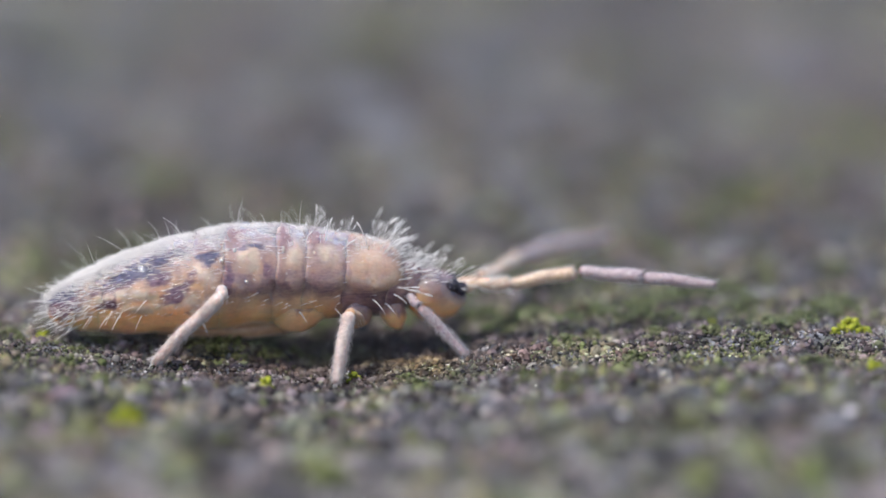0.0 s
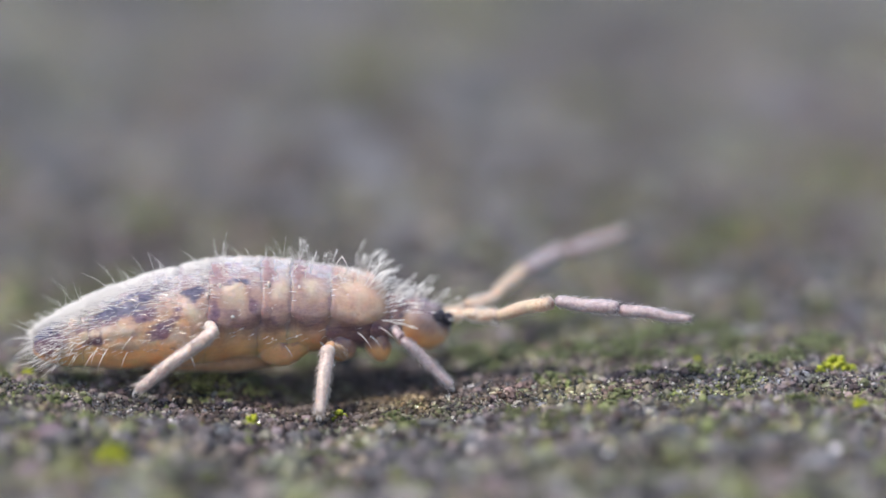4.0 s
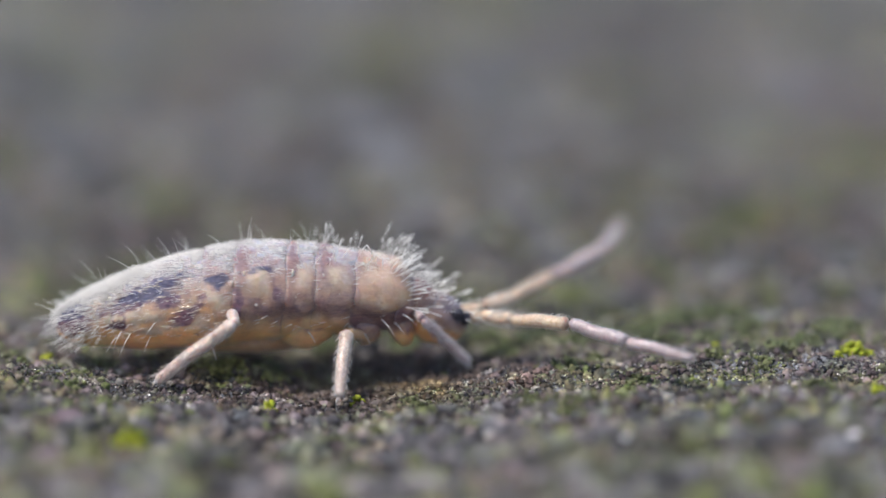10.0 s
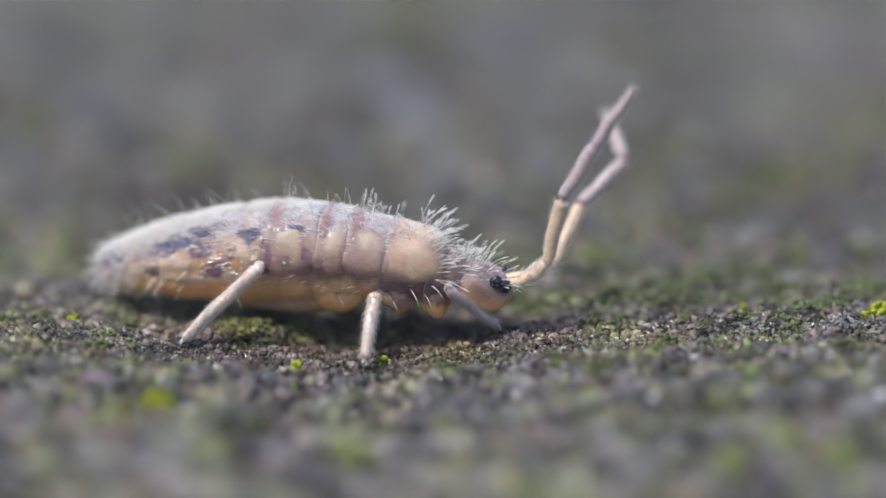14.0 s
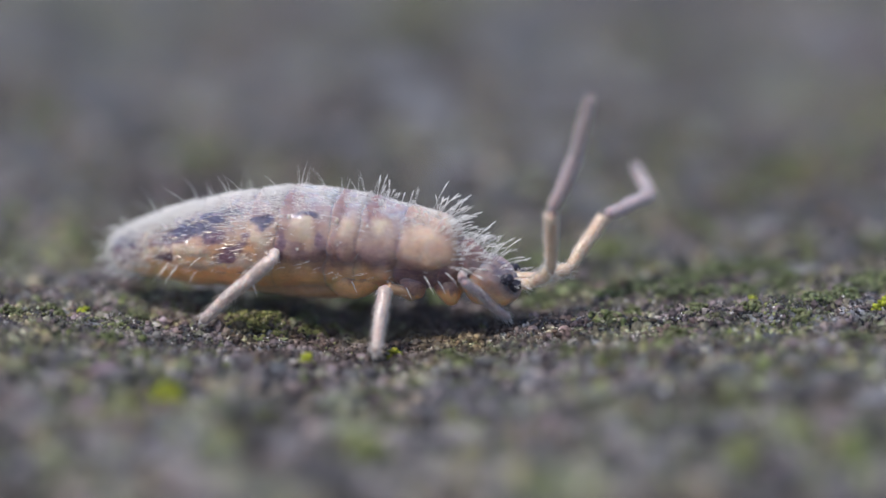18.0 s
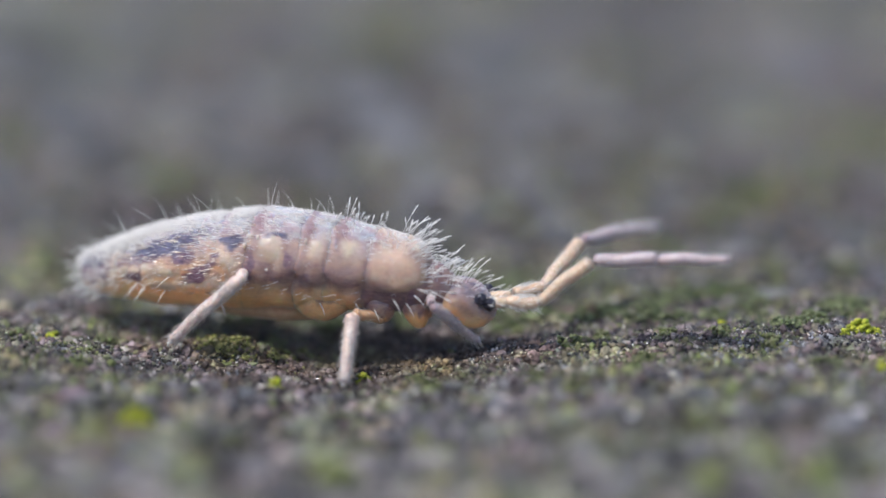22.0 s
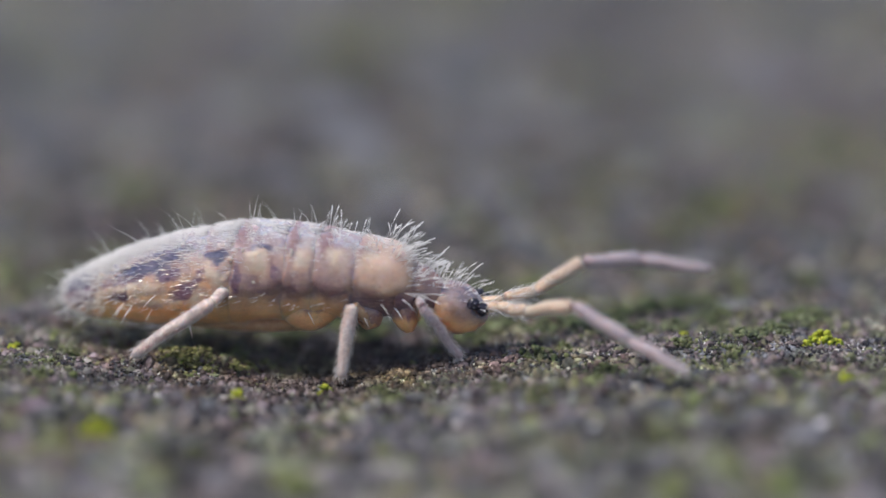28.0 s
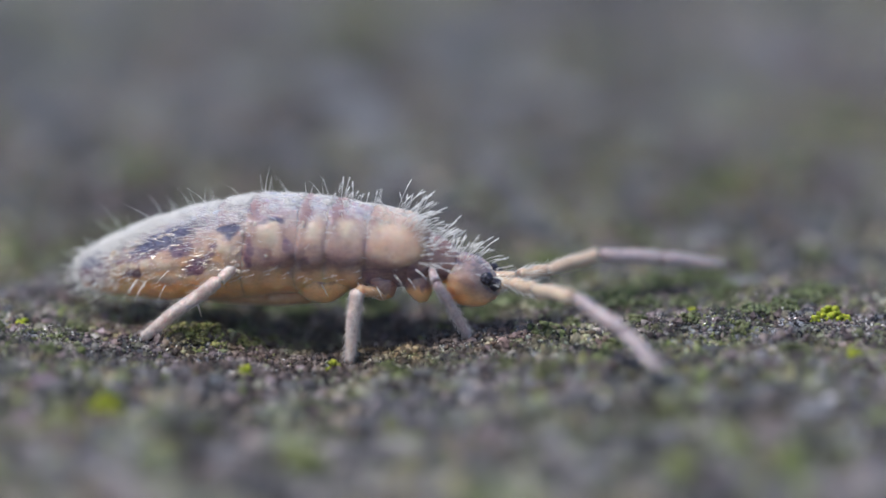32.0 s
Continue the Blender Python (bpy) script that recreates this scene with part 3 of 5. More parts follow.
def build_far_patches():
    """Algae cushions and clods farther off and close to the lens, seen only as soft blots."""
    rnd = random.Random(404)
    crust = "dull yellow-green algae cushion farther off on the soil"
    for i, (x, y, r) in enumerate(FAR_CUSHIONS):
        alga_clump(x, y, r, 24, ALGA_FAR, 140 + i, crust, "far algae cushions", 0.3)
    for tone, spots in CLODS.items():
        for x, y, r in spots:
            clod = Shape()
            clod.ball((0, 0, 0), (r, r * rnd.uniform(0.9, 1.3), r * 0.28), 12, 18, None, 0.30, rnd)
            label = ("dark rounded clod of damp soil", "pale mauve-grey clod of dry soil", "small whitish mineral speck on the soil", "plum-tinted clod of damp soil")[tone]
            ob = tagged(new("soil_clod", clod.mesh("soil_clod", (CLOD_DARK, CLOD_PALE, CLOD_WHITE, CLOD_PLUM)[tone])), label, "soil clod", "soil clods")
            ob.matrix_basis = mm(x, y, float(ground_height(x, y)))


build_algae()
build_moss()
build_far_patches()

# ---------------------------------------------------------------- springtail: body form
# along the body: x, height of the axis, half height
STATIONS = [(-0.937, 0.190, 0.026), (-0.926, 0.191, 0.052), (-0.900, 0.194, 0.076), (-0.860, 0.198, 0.098), (-0.810, 0.206, 0.118), (-0.702, 0.225, 0.149),
            (-0.541, 0.254, 0.192), (-0.352, 0.283, 0.223), (-0.137, 0.311, 0.242), (-0.002, 0.320, 0.246), (0.133, 0.319, 0.246),
            (0.294, 0.314, 0.233), (0.429, 0.304, 0.218), (0.537, 0.296, 0.204), (0.640, 0.290, 0.192), (0.690, 0.285, 0.178), (0.720, 0.279, 0.160),
            (0.742, 0.272, 0.136), (0.757, 0.262, 0.110), (0.800, 0.250, 0.112), (0.850, 0.224, 0.098), (0.885, 0.206, 0.074), (0.905, 0.196, 0.030)]
ST = np.array(STATIONS)


def section(x):
    z = float(np.interp(x, ST[:, 0], ST[:, 1]))
    h = float(np.interp(x, ST[:, 0], ST[:, 2]))
    return z, h, h * 0.90


def skin_point(x, phi, grow=1.0):
    """Point and outward direction on the body; phi: degrees from the top towards the watched flank."""
    z, h, w = section(x)
    a = radians(phi)
    p = Vector((x, -w * grow * math.sin(a), z + h * grow * math.cos(a)))
    n = Vector((0, -math.sin(a) / w, math.cos(a) / h)).normalized()
    slope = (section(x + 0.01)[1] - section(x - 0.01)[1]) / 0.02
    return p, (n - Vector((slope, 0, 0))).normalized()


# pigment: x, degrees from the top, half length, half width in degrees, lean, strength
PIGMENT = [(-0.53, 53, 0.165, 11, 15, 1.12), (-0.880, 66, 0.050, 44, 0, 1.35), (-0.42, 66, 0.055, 10, -18, 0.95), (-0.655, 92, 0.035, 9, 0, 1.0), (-0.325, 88, 0.085, 10, 24, 0.85),
           (-0.30, 116, 0.22, 4, 6, 0.38), (-0.182, 53, 0.048, 8, 0, 1.15), (-0.090, 82, 0.030, 17, 0, 0.85),
           (0.040, 46, 0.066, 6, 0, 0.95), (0.108, 80, 0.028, 12, 0, 0.62), (0.200, 92, 0.045, 8, 0, 0.50), (0.340, 34, 0.020, 14, 0, 0.42),
           (0.400, 95, 0.09, 8, 0, 0.44), (0.56, 106, 0.10, 10, 0, 0.46), (0.69, 110, 0.07, 13, 0, 0.62), (-0.835, 72, 0.05, 24, 0, 0.85),
           (0.03, 100, 0.07, 8, 0, 0.42), (-0.74, 58, 0.025, 7, 0, 0.5), (-0.52, 108, 0.07, 5, 12, 0.35)]


# pale ovals on the flank and the red-brown line above the belly: x, degrees, half length, half width
CREAM = [(0.012, 60, 0.055, 14), (0.235, 56, 0.036, 15), (0.385, 58, 0.055, 15), (0.62, 60, 0.080, 20), (-0.20, 74, 0.05, 10), (-0.50, 86, 0.07, 7),
         (-0.62, 82, 0.12, 11), (-0.33, 105, 0.13, 10), (-0.80, 100, 0.05, 18), (-0.50, 104, 0.12, 7), (-0.745, 70, 0.022, 40)]
RUST = [(0.105, 76, 0.028, 20), (0.285, 78, 0.022, 22), (0.470, 74, 0.022, 26), (0.02, 89, 0.09, 13), (0.14, 90, 0.14, 17), (0.34, 90, 0.14, 16), (0.50, 96, 0.10, 16),
        (-0.050, 26, 0.036, 34), (0.190, 26, 0.034, 40), (0.338, 26, 0.038, 40), (0.512, 22, 0.022, 34), (-0.30, 98, 0.12, 6), (0.66, 118, 0.13, 20), (0.50, 110, 0.10, 14), (-0.215, 14, 0.020, 34)]


def blot(spots, x, a):
    return max(math.exp(-(((x - px) / rx) ** 2 + ((a - pa) / ra) ** 2) * 0.8) for px, pa, rx, ra in spots)


def spot_at(x, a):
    """How dark the pigment is, 0 to 1."""
    return max(k * math.exp(-(((x - px) / rx) ** 2 + ((a - pa + lean * (x - px) * 5) / ra) ** 2) * 0.6) for px, pa, rx, ra, lean, k in PIGMENT)


def skin_values(x, phi, seam):
    a = abs((phi + 180) % 360 - 180)
    side = 1.0 if phi < 180 else 7.0
    x += 0.030 * noise.noise(Vector((x * 16, a * 0.07, side))) + 0.012 * noise.noise(Vector((x * 45, a * 0.2, side + 3)))
    a += 11 * noise.noise(Vector((x * 14 + 5, a * 0.06, side))) + 5 * noise.noise(Vector((x * 40, a * 0.2, side + 9)))
    pig = 0.0
    for px, pa, rx, ra, lean, k in PIGMENT:
        da = a - (pa - lean * (x - px) / 0.1 * 0.5)
        d = ((x - px) / rx) ** 2 + (da / ra) ** 2
        pig = max(pig, k * math.exp(-d * (0.52 if px < -0.25 else 0.66)))
    belly = min(max((a - (96 if x > -0.2 else 72)) / 40, 0.0), 1.0)
    back = min(max((68 - a) / 42, 0.0), 1.0) ** 0.8
    cream = blot(CREAM, x, a) * (0.88 if x > -0.1 else 1.0)
    if x > 0.5:     # the fore plate is tan
        cream, belly, back = max(cream * 0.72, 0.40 if a < 88 else 0.0), max(belly, 0.18), back * 0.5
    rust = blot(RUST, x, a)
    if -0.08 < x < 0.50 and 34 < a < 104:     # dusky between the pale ovals
        rust = max(rust, 0.44 * (1 - cream) * min(1.0, (a - 34) / 16))
    if x > 0.40 and a > 92:     # darker maroon beneath the fore plates
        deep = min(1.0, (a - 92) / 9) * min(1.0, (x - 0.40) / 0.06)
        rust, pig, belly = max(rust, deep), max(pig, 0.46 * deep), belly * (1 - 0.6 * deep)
    return belly, back, pig, seam * (1.0 if a < 105 else 0.4), cream, rust


def body_segment(x0, x1, lean=0.03, lip=0.032, columns=72):
    """A ring of the trunk from its front edge x1 back to x0, which overlaps the next ring like a sleeve."""
    s = Shape()
    vals = {"belly": [], "back": [], "pigment": [], "seam": [], "cream": [], "rust": []}
    steps = max(16, int((x1 - x0) / 0.009))
    front = 0.036 if x1 < 0.7 else 0.0
    profile = []
    for i in range(steps + 1):
        u = i / steps
        swell = 1 + lip * (1 - u) ** 0.7 * min(1.0, 0.4 + u / 0.2) - 0.024 * max(0, 1 - u / 0.05) ** 2 - front * max(0, (u - 0.70) / 0.30) ** 2
        profile.append((x0 + (x1 - x0) * u, swell, max(0, 1 - u / 0.30) ** 0.5 * 0.85 + max(0, (u - 0.80) / 0.20) * 0.9))
    for x, swell, seam in profile:
        for k in range(columns):
            phi = 360.0 * k / columns
            xx = x - lean * (0.5 - 0.5 * math.cos(radians(phi))) if lean else x
            if lean:
                xx += 0.016 * noise.noise(Vector((1.6 * math.cos(radians(phi)), 1.6 * math.sin(radians(phi)), 4.0))) + 0.006 * noise.noise(Vector((5 * math.cos(radians(phi)), 5 * math.sin(radians(phi)), 9.0)))
            a = radians(phi)
            folds = 0.003 * noise.noise(Vector((xx * 30, 4 * math.cos(a), 4 * math.sin(a)))) + 0.007 * noise.noise(Vector((xx * 9, 2.2 * math.cos(a), 2.2 * math.sin(a))))
            # the back plates hang over the soft amber side like scalloped shields
            below = abs((phi + 180) % 360 - 180)
            u = (x - x0) / (x1 - x0)
            rim = 101 - 16 * abs(2 * u - 1) ** 2.5
            over = min(max((below - rim + 6) / 12, 0.0), 1.0)
            shield = min(max((x + 0.15) / 0.35, 0.0), 1.0) if x1 < 0.78 else 0.0
            hold = min(max((112 - below) / 26, 0.0), 1.0)
            swell_here = 1 + (swell - 1) * (0.25 + 0.75 * hold) + shield * (0.030 * math.exp(-((below - rim + 9) / 13) ** 2) - 0.085 * over * over * (3 - 2 * over))
            p, _ = skin_point(min(max(xx, -0.936), 0.905), phi, swell_here + (folds + 0.013 * blot(CREAM, xx, abs((phi + 180) % 360 - 180))) / 0.2)
            p.x = xx
            s.v.append(p)
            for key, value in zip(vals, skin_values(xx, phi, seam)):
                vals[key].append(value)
    rings = len(profile)
    for i in range(rings - 1):
        for k in range(columns):
            n = (k + 1) % columns
            a, b = i * columns, (i + 1) * columns
            s.f.append((a + k, a + n, b + n, b + k))
    s.f.append(tuple(reversed(range(columns))))
    s.f.append(tuple((rings - 1) * columns + k for k in range(columns)))
    s.attrs = vals
    return s


def curved_hair(s, root, way, droop, length, thick, club=False, bits=4):
    """A bristle from root along way that bends towards droop; club: swollen, feathered tip."""
    pts, rad = [], []
    p, d = Vector(root), Vector(way).normalized()
    for i in range(bits + 1):
        u = i / bits
        pts.append(p.copy())
        if club:
            rad.append(thick * (0.50 + 0.32 * u if u < 0.7 else 1.60 if u < 0.9 else 1.0))
        else:
            rad.append(thick * (1 - 0.88 * u))
        d = (d + Vector(droop) * (1.0 / bits)).normalized()
        p = p + d * (length / bits)
    s.tube(pts, rad, 3)


SEGMENTS = [("abdomen_segment", -0.937, -0.775), ("abdomen_segment", -0.79, -0.655), ("abdomen_segment", -0.67, -0.075), ("abdomen_segment", -0.095, 0.178),
            ("abdomen_segment", 0.155, 0.318), ("thorax_segment", 0.295, 0.508), ("thorax_segment", 0.485, 0.757), ("neck", 0.70, 0.905)]

springtail = tagged(new("springtail"), "pale hairy springtail with violet-brown bands and amber belly", "insect")
springtail.empty_display_size = 0.0005
TRUNK = {}


def build_trunk():
    rnd = random.Random(21)
    for name, x0, x1 in SEGMENTS:
        lip = 0.0 if name == "neck" else 0.018
        form = body_segment(x0, x1, 0.0 if x0 < -0.9 else 0.045, lip)
        if name == "neck":
            form.attrs["rust"] = [0.85] * len(form.v)
            form.attrs["cream"] = [0.0] * len(form.v)
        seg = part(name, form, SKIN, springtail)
        TRUNK[round(x0, 3)] = seg
        # short pale coat, lying backwards
        coat = Shape()
        for _ in range(int(9500 * (x1 - x0))):
            x = rnd.uniform(x0 + 0.01, x1 - 0.005)
            phi = rnd.gauss(-4, 27) if rnd.random() < 0.93 else rnd.uniform(-110, 118)
            bare = max(blot(RUST, x, abs(phi)), 0.8 * spot_at(x, abs(phi))) if x0 < 0.6 else 0.5
            if rnd.random() < bare * 1.15 or (x < -0.80 and rnd.random() < 0.45):
                continue
            p, n = skin_point(x, phi, 1.0 + 0.10 * max(0.0, 1 - (x - x0) / 0.12) * 0.4)
            length = rnd.uniform(0.022, 0.046) * (1.3 if x < -0.5 else 1.0)
            way = n * rnd.uniform(0.10, 0.55) + Vector((-1, 0, -0.1)) + Vector((0, rnd.uniform(-.25, .25), rnd.uniform(-.2, .2)))
            curved_hair(coat, p - n * 0.002, way, (-0.2, 0, -0.1), length, rnd.uniform(0.0012, 0.0021), bits=2)
        for _ in range(int(14 + 260 * (x1 - x0)) if name != "neck" else 0):
            x = x0 + (x1 - x0) * rnd.random() ** (1.6 if x0 > -0.5 else 1.0)
            if x > -0.15 and rnd.random() < 0.95:
                continue
            p, n = skin_point(x, rnd.uniform(44, 116) * (1 if rnd.random() < 0.85 else -1))
            way = n * rnd.uniform(0.15, 0.45) + Vector((-1, 0, rnd.uniform(-0.5, 0.1)))
            curved_hair(coat, p - n * 0.002, way, (-0.1, 0, -0.2), rnd.uniform(0.024, 0.058), rnd.uniform(0.0013, 0.0020), bits=3)
        tagged(part("coat", coat, SETA, seg, "short whitish hairs lying backwards"), kind="stuff")


def bristle(seg, root, way, droop, length, thick, club=False, label=""):
    s = Shape()
    curved_hair(s, root, way, droop, length, thick, club, 5)
    return part("bristle", s, SETA, seg, label)


def build_bristles():
    rnd = random.Random(33)
    meso, meta = TRUNK[0.485], TRUNK[0.295]
    # mane: clubbed bristles that fan out from the front of the thorax
    for i in range(58):
        u = rnd.random()
        x = 0.57 + 0.175 * u ** 0.55
        phi = rnd.uniform(-70, 78) * (0.45 + 0.55 * u)
        p, n = skin_point(x, phi)
        n = Vector((0, n.y, n.z)).normalized()
        fan = radians(16 + 52 * u + 22 * max(0.0, abs(phi) - 30) / 50 + rnd.gauss(0, 13))
        way = Vector((math.sin(fan), n.y * 0.40 * math.cos(fan), math.cos(fan) * (0.55 + 0.45 * n.z))) + Vector((0, rnd.uniform(-.22, .22), 0))
        bristle(meso, p - n * 0.004, way, (rnd.uniform(-0.35, 0.65), rnd.uniform(-0.3, 0.3), rnd.uniform(-0.5, 0.25)), rnd.uniform(0.06, 0.175) * (1.0 - 0.25 * u), rnd.uniform(0.0017, 0.0029), True)
    # forward-lying hairs over the neck
    for i in range(24):
        x = rnd.uniform(0.70, 0.805)
        phi = rnd.uniform(-60, 98)
        p, n = skin_point(x, phi)
        n = Vector((0, n.y, n.z)).normalized()
        bristle(meso, p - n * 0.006, Vector((1.0, 0, rnd.uniform(-0.10, 0.55))) + n * rnd.uniform(0.1, 0.9), (0.1, 0, rnd.uniform(-0.5, 0.1)), rnd.uniform(0.06, 0.15), rnd.uniform(0.0018, 0.0032), True)
    for i in range(22):
        x = rnd.uniform(0.76, 0.855)
        phi = rnd.uniform(-55, 70)
        p, n = skin_point(x, phi)
        way = n * rnd.uniform(0.5, 1.0) + Vector((rnd.uniform(0.5, 1.2), rnd.uniform(-.15, .15), 0.1))
        bristle(TRUNK[0.7], p - n * 0.006, way, (0.2, 0, rnd.uniform(-0.5, 0.1)), rnd.uniform(0.05, 0.125), rnd.uniform(0.0017, 0.0030), True)
    for i in range(26):
        x = rnd.uniform(0.28, 0.58)
        phi = rnd.uniform(-55, 45)
        p, n = skin_point(x, phi)
        bristle(meta, p - n * 0.004, n + Vector((rnd.uniform(-.2, .3), 0, 0)), (rnd.uniform(-0.3, 0.8), 0, 0), rnd.uniform(0.04, 0.13), rnd.uniform(0.0018, 0.0030), True)
    # long upright bristles along the back
    for seg_x, lo, hi, count in ((0.155, 0.17, 0.29, 8), (-0.095, -0.08, 0.15, 11), (-0.67, -0.64, -0.10, 20), (-0.79, -0.78, -0.67, 10)):
        for i in range(count):
            x = rnd.uniform(lo, hi)
            phi = rnd.uniform(-50, 50)
            p, n = skin_point(x, phi)
            bristle(TRUNK[seg_x], p - n * 0.004, n + Vector((rnd.uniform(-.5, .2), 0, 0)), (rnd.uniform(-1.0, 0.5), 0, 0), rnd.uniform(0.06, 0.20), rnd.uniform(0.0013, 0.0021))
    # a few dark stiff bristles on the fore back
    for i in range(26):
        x = rnd.uniform(0.28, 0.70)
        p, n = skin_point(x, rnd.uniform(-35, 38))
        dark = Shape()
        curved_hair(dark, p - n * 0.004, n + Vector((rnd.uniform(-.3, .4), 0, 0)), (0.1, 0, 0), rnd.uniform(0.03, 0.085), 0.0022, False, 4)
        part("bristle", dark, DARK_SETA, meso if x > 0.485 else meta, "stiff dark bristle")
    # tail tuft
    for i in range(120):
        x = rnd.uniform(-0.935, -0.77)
        phi = rnd.uniform(-150, 150)
        p, n = skin_point(x, phi)
        bristle(TRUNK[-0.937], p - n * 0.004, n * rnd.uniform(0.5, 1.1) + Vector((-1.0, 0, 0)), (rnd.uniform(-0.3, 0.2), 0, rnd.uniform(-0.9, 0.3)), rnd.uniform(0.035, 0.14), rnd.uniform(0.0018, 0.0030))
    # curved hairs under the hind body
    for i in range(13):
        x = rnd.uniform(-0.86, -0.46)
        phi = rnd.uniform(82, 118)
        p, n = skin_point(x, phi)
        bristle(TRUNK[-0.79] if x < -0.66 else TRUNK[-0.67], p - n * 0.004, n + Vector((-0.5, 0, -0.1)), (rnd.uniform(-0.5, 0.1), 0, rnd.uniform(-1.6, -0.8)), rnd.uniform(0.07, 0.13), rnd.uniform(0.0022, 0.0030))
    # pale hairs on the lower flank of the thorax
    for x, phi, l in ((0.60, 112, 0.11), (0.70, 105, 0.10), (0.66, 120, 0.08), (0.42, 125, 0.08), (0.50, 130, 0.09), (0.25, 128, 0.07)):
        p, n = skin_point(x, phi)
        bristle(meso if x > 0.5 else meta, p - n * 0.004, n + Vector((0.6, 0, 0.1)), (0.1, 0, -0.9), l, 0.0048)


def build_scales():
    """Flat golden scales on the hind flank, all tilted alike to catch the sun, and glossy bumps added on the ring
    edges as highlights.
    """
    rnd = random.Random(77)
    flakes = Shape()
    for i in range(110):
        if i < 30:
            x, phi = rnd.uniform(-0.70, -0.42), rnd.choice((44, 63)) + rnd.gauss(0, 3)
        else:
            x, phi = rnd.uniform(-0.62, -0.12), rnd.uniform(70, 106)
        p, _ = skin_point(x, phi, 1.02)
        n = Vector((rnd.gauss(0.0, 0.07), -0.69 + rnd.gauss(0, 0.07), 0.72)).normalized()
        long = Vector((-1, rnd.uniform(-.15, .15), rnd.uniform(-0.45, -0.05)))
        long = (long - n * long.dot(n)).normalized() * rnd.uniform(0.010, 0.026)
        wide = n.cross(long).normalized() * rnd.uniform(0.0011, 0.0022)
        base = len(flakes.v)
        p = p + n * 0.004
        flakes.v += [p - long, p + wide, p + long, p - wide, p - n * 0.004]
        flakes.f += [(base, base + 3, base + 2, base + 1), (base, base + 1, base + 4), (base + 1, base + 2, base + 4), (base + 2, base + 3, base + 4), (base + 3, base, base + 4)]
    tagged(part("scale_coat", flakes, SCALE, TRUNK[-0.67], "glinting golden scales", smooth=False), kind="stuff")
    # made-up smooth bumps, each there only to show a sun glint
    for seg_x, x, phi, tall in ((-0.095, -0.052, 52, 0.024), (-0.67, -0.115, 60, 0.014), (0.155, 0.180, 52, 0.026), (0.155, 0.190, 78, 0.012), (0.295, 0.325, 54, 0.018), (-0.095, 0.000, 86, 0.008)):
        p, n = skin_point(x, phi, 1.01)
        bump = Shape()
        bump.ball(p, (0.009, 0.009, tall), 10, 12)
        part("tubercle", bump, GLINT_BUMP, TRUNK[seg_x], "added glossy bump that holds a highlight")


# ---------------------------------------------------------------- springtail: head
NECK = Vector((0.800, 0.0, 0.246))


